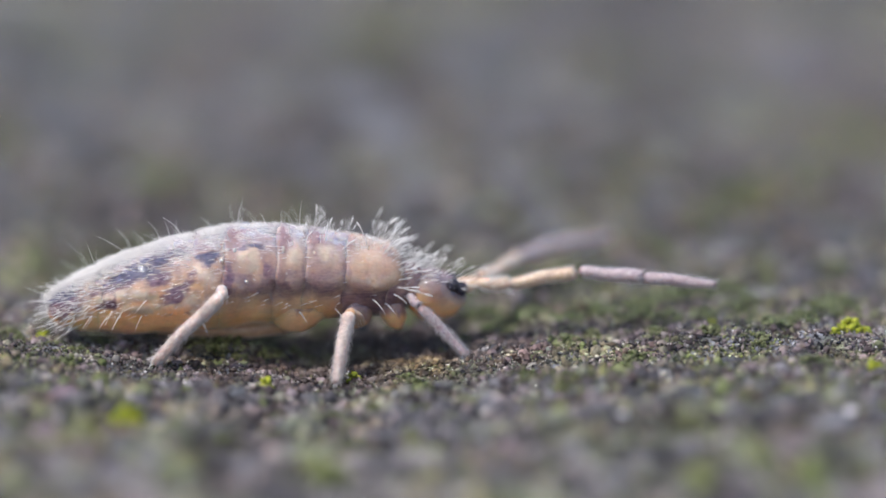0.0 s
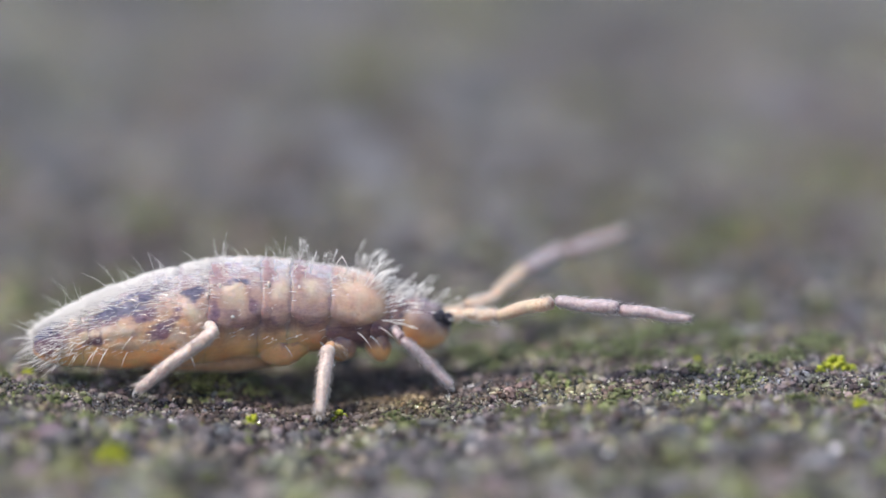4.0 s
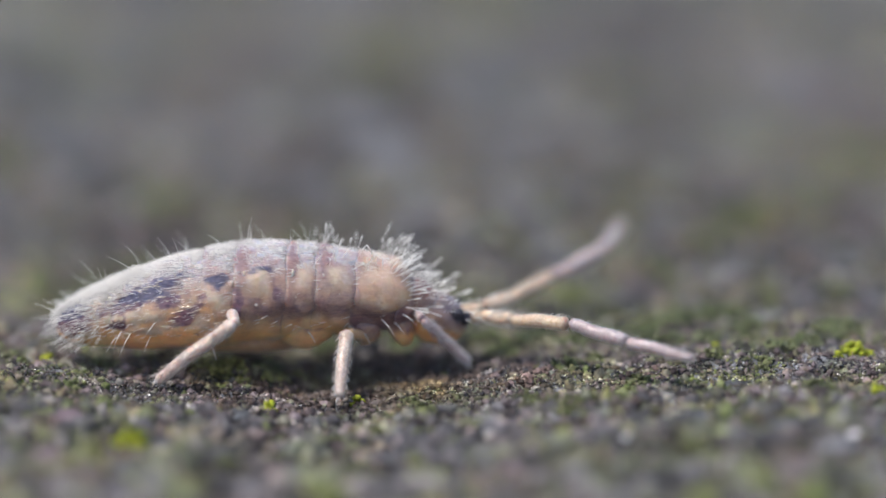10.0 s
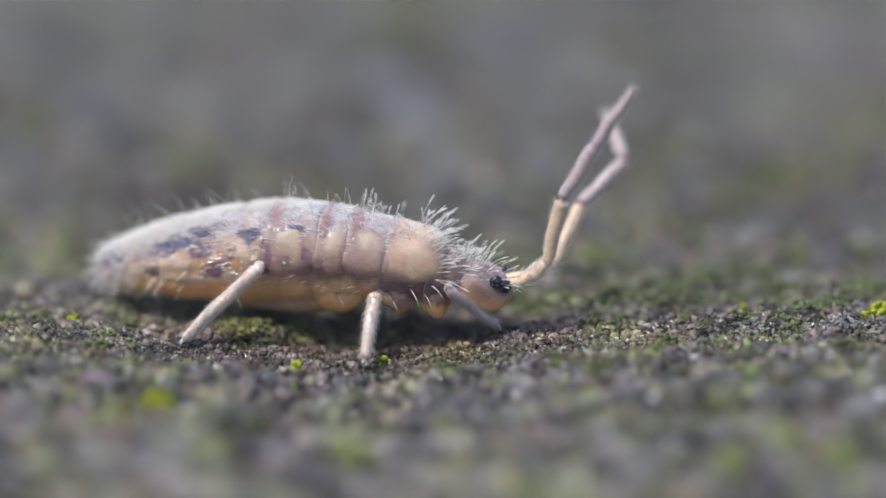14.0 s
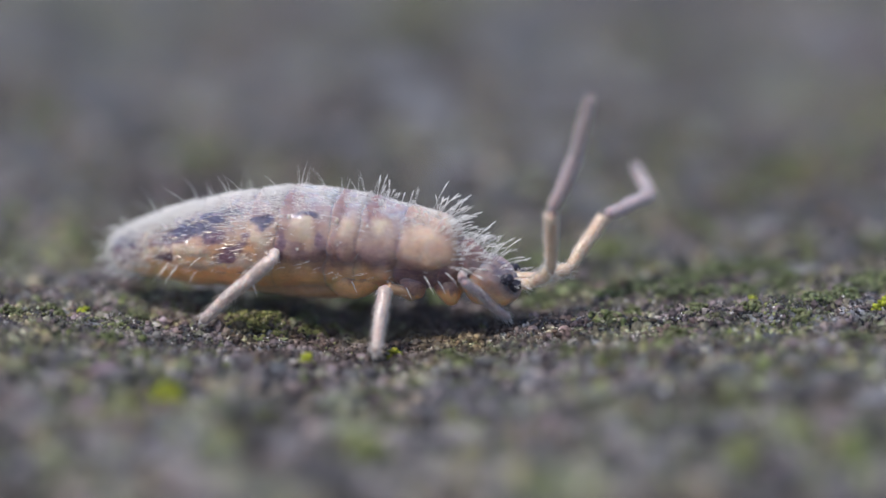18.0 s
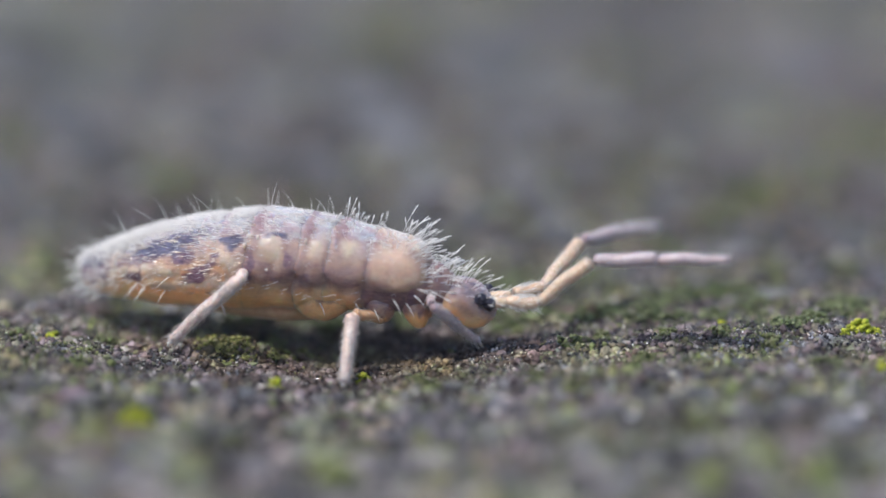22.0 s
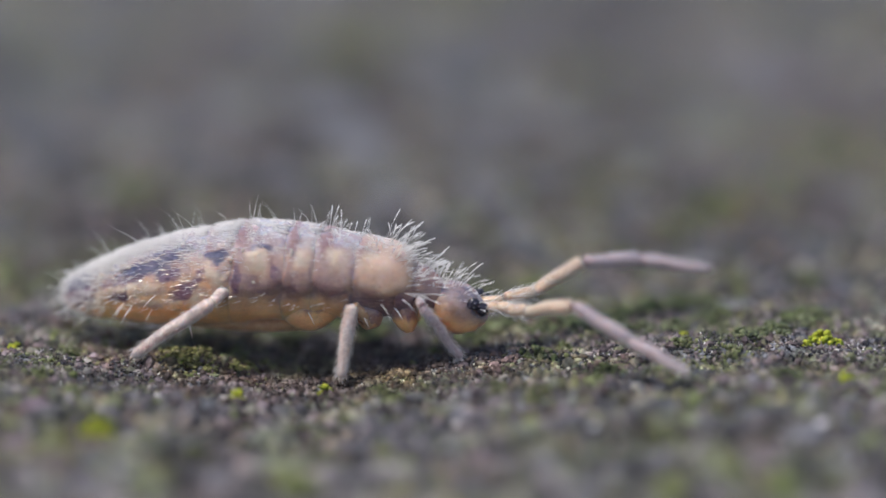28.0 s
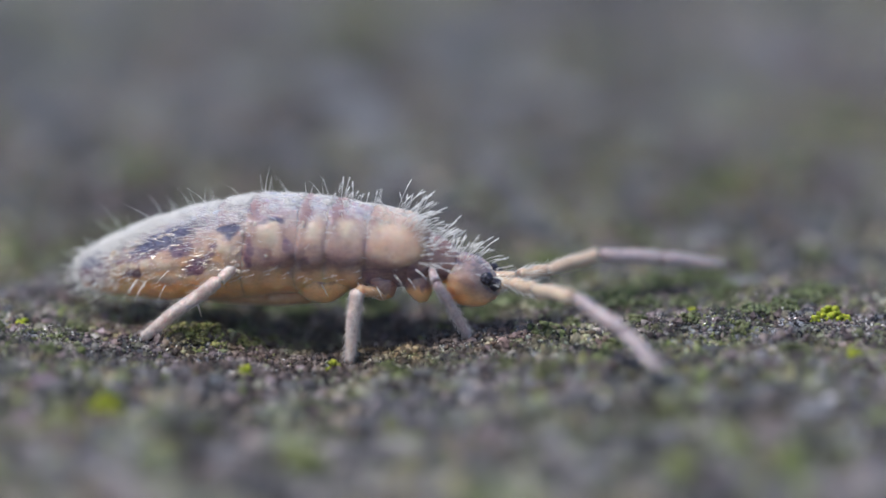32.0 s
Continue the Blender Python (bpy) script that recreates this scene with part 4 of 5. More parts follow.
def build_head():
    """Egg-shaped head that hangs forward from the neck; the mesh is in the space of the neck joint."""
    s = Shape()
    vals = {"belly": [], "back": [], "pigment": [], "seam": [], "cream": [], "rust": []}
    axis_turn = Matrix.Rotation(radians(27), 3, "Y")
    rings, sides = 36, 44
    for i in range(rings + 1):
        a = math.pi * i / rings
        for k in range(sides):
            w = 2 * math.pi * k / sides
            cx, r = -math.cos(a), math.sin(a)
            taper = 1.0 - 0.16 * cx
            q = Vector((cx * 0.144, r * math.sin(w) * 0.120 * taper, r * math.cos(w) * 0.112 * taper))
            if q.z < 0:
                q.z *= 1.22
            q = axis_turn @ q + Vector((0.106, 0, -0.092))
            q += Vector(noise.noise_vector(q * 16)) * 0.010 + Vector(noise.noise_vector(q * 45)) * 0.003
            s.v.append(q)
            down = math.degrees(math.acos(max(-1, min(1, math.cos(w)))))
            vals["belly"].append(min(max((down - 86) / 34, 0.0), 1.0))
            vals["back"].append(0.70 * min(max((78 - down) / 25, 0.0), 1.0))
            band = math.exp(-(((q.x - 0.20) / 0.10) ** 2 + ((down - 62) / 14) ** 2) * 0.9)
            crown = 0.36 * min(max((74 - down) / 22, 0.0), 1.0) + 0.20 * noise.noise(q * 22)
            vals["pigment"].append(max(0.45 * band, crown))
            vals["seam"].append(0.0)
            vals["cream"].append(0.0)
            vals["rust"].append(0.42 * min(max((104 - down) / 34, 0.0), 1.0))
    for i in range(rings):
        for k in range(sides):
            n = (k + 1) % sides
            a, b = i * sides, (i + 1) * sides
            s.f.append((a + k, a + n, b + n, b + k))
    s.attrs = vals
    head = part("head", s, SKIN, springtail, "amber head with dark eye patches", mm(*NECK))
    rnd = random.Random(8)
    socket_coat = Shape()
    for side in (-1, 1):
        e = Shape()
        e.ball((0.186, side * 0.080, -0.050), (0.034, 0.025, 0.030), 9, 14, None, 0.25, rnd)
        e.ball((0.226, side * 0.070, -0.074), (0.030, 0.024, 0.034), 9, 14, None, 0.25, rnd)
        part("eye_patch", e, EYE, head, "glossy black two-lobed eye patch")
        for k in range(8):
            w = radians(90 * (k % 4) + 30)
            cx, cy, cz = (0.186, 0.101, -0.050) if k < 4 else (0.226, 0.090, -0.074)
            o = Shape()
            o.ball((cx + 0.015 * math.cos(w), side * cy, cz + 0.015 * math.sin(w)), (0.009, 0.007, 0.008), 6, 8)
            part("ocellus", o, EYE, head)
    for side in (-1, 1):
        socket = Shape()
        socket.tube([(0.190, side * 0.044, -0.084), (0.21, side * 0.045, -0.080), (0.25, side * 0.048, -0.074), (0.300, side * 0.050, -0.067), (0.312, side * 0.050, -0.066)], [0.020, 0.030, 0.029, 0.026, 0.014], 14)
        part("antenna_socket", socket, FEELER_BASE, head, "pale hairy antenna socket")
        for _ in range(34):
            w, u = rnd.random() * 6.283, rnd.random()
            n = Vector((0, math.cos(w), math.sin(w)))
            root = Vector((0.21 + 0.10 * u, side * 0.05, -0.074 + 0.01 * u)) + n * 0.025
            curved_hair(socket_coat, root, n + Vector((1.0, 0, 0.1)), (0.3, 0, 0), rnd.uniform(0.02, 0.05), 0.0015, bits=3)
    tagged(part("coat", socket_coat, SETA, head, "white hairs about the antenna sockets"), kind="stuff")
    mouth = Shape()
    mouth.ball((0.185, 0, -0.158), (0.040, 0.050, 0.036), 10, 14)
    part("mouth_cone", mouth, LIMB_ROOT, head, "amber mouth cone")
    for i in range(46):
        a, w = rnd.uniform(0.15, 2.2), rnd.uniform(-1.2, 1.2)
        q = Vector((-math.cos(a) * 0.136, math.sin(a) * math.sin(w) * 0.120, math.sin(a) * math.cos(w) * 0.112))
        n = (axis_turn @ q).normalized()
        root = axis_turn @ q + Vector((0.112, 0, -0.080))
        bristle(head, root, n + Vector((rnd.uniform(0.2, 0.9), 0, 0.25)), (0.5, 0, rnd.uniform(-0.7, 0.2)), rnd.uniform(0.05, 0.125), rnd.uniform(0.0016, 0.0028), True)
    return head


# ---------------------------------------------------------------- springtail: limbs
def limb_shape(length, r0, r1, bulge=0.0, hairs=30, seed=1, lift=0.9, bits=22, sides=14, hair=0.03):
    """A jointed piece along +x with rounded ends, and its short hairs."""
    s = Shape()
    pts, rad = [], []
    for i in range(bits + 1):
        u = i / bits
        r = r0 + (r1 - r0) * u + bulge * math.sin(math.pi * u)
        r *= min(1.0, math.sqrt(max(0.0, 1 - (1 - min(u / 0.04, 1)) ** 2)) + 0.45) * min(1.0, math.sqrt(max(0.0, 1 - (1 - min((1 - u) / 0.05, 1)) ** 2)) + 0.4)
        pts.append((length * u, 0, 0.004 * math.sin(u * 9 + seed)))
        rad.append(r)
    s.tube(pts, rad, sides)
    s.attrs["joint"] = [max(0.0, 1 - u / 0.07, 1 - (1 - u) / 0.06) for u in (i / bits for i in range(bits + 1)) for _ in range(sides)]
    coat = Shape()
    rnd = random.Random(seed)
    for _ in range(hairs):
        u = rnd.uniform(0.05, 0.98)
        w = rnd.random() * 6.283
        r = (r0 + (r1 - r0) * u + bulge * math.sin(math.pi * u)) * 0.92
        n = Vector((0, math.cos(w), math.sin(w)))
        curved_hair(coat, Vector((length * u, 0, 0)) + n * r, n * 0.8 + Vector((0.9, 0, 0)), (0.3, 0, 0), rnd.uniform(0.5, 1.2) * hair, 0.0013, bits=2)
    return s, coat


def limb(name, parent, material, label, *args, **kw):
    s, coat = limb_shape(*args, **kw)
    ob = part(name, s, material, parent, label)
    tagged(part("coat", coat, SETA, ob, "sparse pale hairs"), kind="stuff")
    return ob


def limb_sub(name, parent, material, label, *args, **kw):
    """A sub-part that carries its hairs in its own mesh."""
    s, coat = limb_shape(*args, **kw)
    base = len(s.v)
    s.v += coat.v
    s.f += [tuple(i + base for i in f) for f in coat.f]
    s.attrs["joint"] += [0.0] * len(coat.v)
    return part(name, s, material, parent, label)


# hip, knee (where it bends towards), femur, tibia; the watched side first
LEGS = [("hind", Vector((-0.117, -0.150, 0.296)), Vector((-0.300, -0.350, 0.150)), 0.159, 0.489),
        ("middle", Vector((0.545, -0.110, 0.1016)), Vector((0.465, -0.220, 0.159)), 0.1588, 0.3588),
        ("fore", Vector((0.767, -0.088, 0.222)), Vector((0.700, -0.250, 0.120)), 0.0886, 0.3315)]
COXAE = (Vector((0.250, -0.070, 0.186)), Vector((0.520, -0.085, 0.165)), Vector((0.690, -0.070, 0.160)))
LEG_SETS = []


def build_legs():
    for k, (which, hip, knee, femur, tibia) in enumerate(LEGS):
        for side in (1, -1):
            leg = limb("leg", springtail, {"fore": FEELER, "middle": LIMB_ROOT, "hind": LIMB}[which], f"pale {which} leg with fine hairs", femur, 0.024 if which != "fore" else 0.016, 0.026 if which != "fore" else 0.020, 0.003, hairs=30, seed=k + 3)
            shin = limb_sub("tibia", leg, FEELER if which == "fore" else LIMB, "pale hairy lower leg", tibia, (0.033, 0.035, 0.023)[k], (0.025, 0.023, 0.018)[k], 0.002, hairs=460, hair=0.038, seed=k + 9)
            claw = Shape()
            for dy in (-0.008, 0.008):
                claw.tube([(tibia - 0.01, dy * 0.4, 0), (tibia + 0.012, dy, -0.002), (tibia + 0.026, dy * 1.2, -0.012)], [0.007, 0.005, 0.001], 6)
            fang = part("claw", claw, LIMB, leg, "small pale claw")
            spur = None
            if which == "hind":
                tine = Shape()
                tine.tube([(0.155, 0, 0), (0.165, 0.01 * side, -0.045), (0.185, 0.01 * side, -0.090)], [0.006, 0.005, 0.0015], 6)
                spur = part("spur", tine, LIMB, leg, "short pale spur")
            LEG_SETS.append((k, side, leg, shin, fang, spur))
        # coxa: the rounded root of the leg under the body
        for side in (1, -1):
            c = Shape()
            vals = {"belly": [], "back": [], "pigment": [], "seam": [], "cream": [], "rust": []}
            at = COXAE[k]
            c.ball((at.x, at.y * side, at.z), ((0.150, 0.090, 0.126), (0.072, 0.062, 0.095), (0.060, 0.064, 0.112))[k], 16, 22, Matrix.Rotation(radians(-20), 3, "Y"))
            c.v = [p + Vector(noise.noise_vector(p * 11)) * (0.009, 0.010, 0.007)[k] + Vector(noise.noise_vector(p * 34)) * 0.006 for p in c.v]
            for p in c.v:
                vals["belly"].append(0.85)
                vals["back"].append(0.0)
                vals["pigment"].append(0.42 if p.z > at.z - 0.02 + 0.03 * noise.noise(p * 20) else 0.06)
                vals["seam"].append(0.0)
                vals["cream"].append(0.0)
                vals["rust"].append(0.95 if p.z > at.z - (0.0, 0.06, 0.02)[k] + 0.05 * noise.noise(p * 18) else 0.15)
            c.attrs = vals
            part("coxa", c, SKIN, springtail, "amber leg root")


FEELER_BASES = (Vector((1.102, -0.05, 0.179)), Vector((1.118, 0.05, 0.190)))
FEELER_LENGTHS = (0.155, 0.335, 0.31, 0.355)
FEELER_REACH = (0.488, 0.463)     # from the socket to the far end of the second joint: stretched, raised
FEELERS = []


def build_feelers():
    a, b, c, d = FEELER_LENGTHS
    for k in range(2):
        root = limb("antenna", springtail, FEELER_BASE, "jointed pale antenna", a, 0.025, 0.029, 0.003, hairs=200, seed=31 + k, hair=0.045)
        mid = limb_sub("antenna_segment", root, FEELER_BASE, "cream second joint", b, 0.026, 0.034, 0.003, hairs=300, seed=41 + k)
        third = limb_sub("antenna_segment", root, FEELER, "mauve third joint", c, 0.027, 0.032, 0.003, hairs=320, seed=51 + k)
        tip = limb_sub("antenna_segment", root, FEELER, "mauve tapering end joint", d, 0.029, 0.015, 0.005, hairs=340, seed=61 + k)
        FEELERS.append((root, mid, third, tip))


def build_furcula():
    s = Shape()
    s.tube([(0.20, 0, 0.085), (0.02, 0, 0.062), (-0.20, 0, 0.058), (-0.42, 0, 0.062)], [0.05, 0.045, 0.028, 0.010], 12)
    part("furcula", s, LIMB_ROOT, springtail, "folded springing fork beneath the belly")


build_trunk()
build_bristles()
build_scales()
HEAD = build_head()
build_legs()
build_feelers()
build_furcula()

# ---------------------------------------------------------------- movement
# seconds; body: forward, up, turn, nod, roll; head: forward, up, nod
BODY_ROWS = [
    (0, -0.005422, -0.03946, 3, -0.6929, -9, -0.00822, 0.04485, -6.54), (0.5, -0.009086, -0.03913, 3.143, -0.6813, -9, 0.0005496, 0.04703, -6.407),
    (1, -0.01105, -0.04421, 3.286, -0.664, -9, 0.01506, 0.05587, -9.052), (1.5, -0.01163, -0.0421, 3.429, -0.6471, -9, 0.02599, 0.0431, -8.176),
    (2, -0.005899, -0.03976, 3.571, -0.4533, -9, 0.03068, 0.03103, -7.592), (2.5, -0.009553, -0.04289, 3.714, -0.4516, -9, 0.0214, 0.04641, -6.126),
    (3, -0.008447, -0.04268, 3.857, -0.4268, -9, 0.01029, 0.05078, 0.1995), (3.5, -0.01851, -0.03252, 4, -0.556, -9, 0.004888, 0.06788, -9.18),
    (5.5, 0.02456, 0.02691, 9, -1.674, 0, -0.007443, -0.01944, 14.4), (6, 0.02508, 0.0298, 8.667, -1.832, 0, -0.03475, -0.008936, 12.83),
    (6.5, 0.01127, 0.0177, 8.333, -0.9536, 0, -0.03212, -0.006466, 13.56), (7, 0.006292, 0.01521, 8, -0.8161, 0, -0.03816, 0.009602, 9.588),
    (7.5, 0.01038, 0.01497, 7.5, -0.9425, 0, -0.02806, -0.001119, 9.421), (8, 0.01353, 0.01871, 7, -1.381, 0, -0.01254, -0.005104, 6.616),
    (8.5, -0.009399, 0.005078, 6.5, -0.1992, 0, -0.007336, 0.008395, 1.317), (9, 0.0002949, 0.0007144, 6, -0.06787, 0, -0.004091, 0.01191, 0.3021),
    (9.5, 0.004895, -0.002256, 4.75, -0.08415, -0.125, -0.006117, 0.01279, 2.002), (10, 0.01954, -0.002219, 3.5, -0.6578, -0.25, -0.02002, 0.01698, 2.312),
    (10.5, 0.03719, -0.001858, 1.75, -1.241, -0.375, -0.01247, 0.0192, -1.399), (11, 0.05561, -0.01821, 0, -0.1572, -0.5, -0.02366, 0.03122, -9.51),
    (11.5, 0.06428, -0.009314, -1.5, -1.451, -0.625, -0.02133, 0.02788, -5.497), (12, 0.06041, -0.02588, -3, -0.5058, -0.75, -0.02393, 0.0259, -2.274),
    (12.5, 0.05066, -0.0585, -6, 0.332, -0.875, -0.008767, 0.03147, -4.031), (13, 0.06488, -0.04269, -8, -0.173, -1, 0.003275, 0.0314, -3.806),
    (13.5, 0.07065, -0.03851, -10, -0.1862, -1, -0.001704, 0.03822, -5.831), (15.5, 0.0807, 0.01567, -11.5, -0.7157, -1, 0.04921, 0.04213, -4.095),
    (16, 0.08427, 0.001323, -11.29, 0.36, -1, 0.04457, 0.02689, 3.717), (16.5, 0.1031, -0.01026, -11.07, 0.981, -1, 0.0081, 0.0223, 2.96),
    (17, 0.09306, -0.006966, -10.86, 0.642, -1, -0.008667, 0.002984, 7.951), (17.5, 0.09069, -0.008475, -10.64, 0.406, -1, -0.02378, 0.006091, 8.637),
    (18, 0.08942, 0.0005312, -10.43, 0.215, -1, 0.001304, 0.02178, 4.484), (18.5, 0.08003, 0.01618, -10.21, -0.428, -1, 0.00462, 0.01442, 2.943),
    (19, 0.06947, 0.03018, -10, -1.406, -1, -0.007258, 0.005421, 2.181), (19.5, 0.08495, 0.01614, -10.12, 0.14, -1.375, 0.01057, 0.01172, 0.6336),
    (20, 0.07809, 0.01112, -10.25, 0.559, -1.75, 0.009381, 0.01362, 1.022), (20.5, 0.09911, 0.009971, -10.38, 0.494, -2.125, 0.03787, 0.02694, -5.168),
    (21, 0.09483, 0.02027, -10.5, -0.244, -2.5, 0.03348, 0.02656, -5.581), (21.5, 0.0952, 0.01421, -10.62, 0.088, -2.5, 0.0281, 0.02846, -6.931),
    (22, 0.08908, 0.01176, -10.75, 0.674, -2.5, 0.01954, 0.01782, -3.052), (22.5, 0.07955, 0.0166, -10.88, 0.311, -2.5, 0.02952, 0.01709, -1.632),
    (23, 0.09914, 0.02214, -11, -0.069, -2.5, 0.04858, 0.02813, -5.175), (23.5, 0.117, 0.0405, -10.62, -1.054, -2.5, 0.05667, 0.01289, -2.945),
    (24, 0.1315, 0.03808, -10.25, -1.396, -2.5, 0.05259, 0.007041, -4.639), (24.5, 0.1414, 0.03725, -9.875, -1.593, -2.5, 0.03749, 0.00977, -4.837),
    (25, 0.1335, 0.03776, -9.5, -1.508, -2.5, 0.03031, 0.01685, -6.854), (25.5, 0.1272, 0.04056, -9.2, -1.565, -2.5, 0.02463, 0.0172, -6.084),
    (27.5, 0.1897, 0.03638, -8, -1.997, -2.5, 0.02734, 0.03588, -9.99), (28, 0.202, 0.02677, -8, -1.804, -2.5, 0.04312, 0.01108, 1.298),
    (28.5, 0.2016, 0.02554, -8, -1.549, -2.5, 0.04325, 0.01965, 0.113), (29, 0.2015, 0.0325, -8, -2.039, -2.5, 0.04672, 0.02294, 1.275),
    (29.5, 0.2111, 0.03261, -8, -2.394, -2.5, 0.06107, 0.02165, 0.052), (30, 0.2259, 0.0315, -8, -2.51, -2.5, 0.06791, 0.02072, -1.358),
    (30.5, 0.2336, 0.03134, -8, -2.359, -2.5, 0.05518, 0.01625, -2.637), (31, 0.2369, 0.03616, -8, -2.822, -2.5, 0.04747, 0.006012, -1.41),
    (31.5, 0.2344, 0.03858, -8, -2.837, -2.5, 0.04352, 0.006243, 1.919), (32, 0.2237, 0.04762, -8, -3.204, -2.5, 0.05027, 0.0006623, 7.499),
]
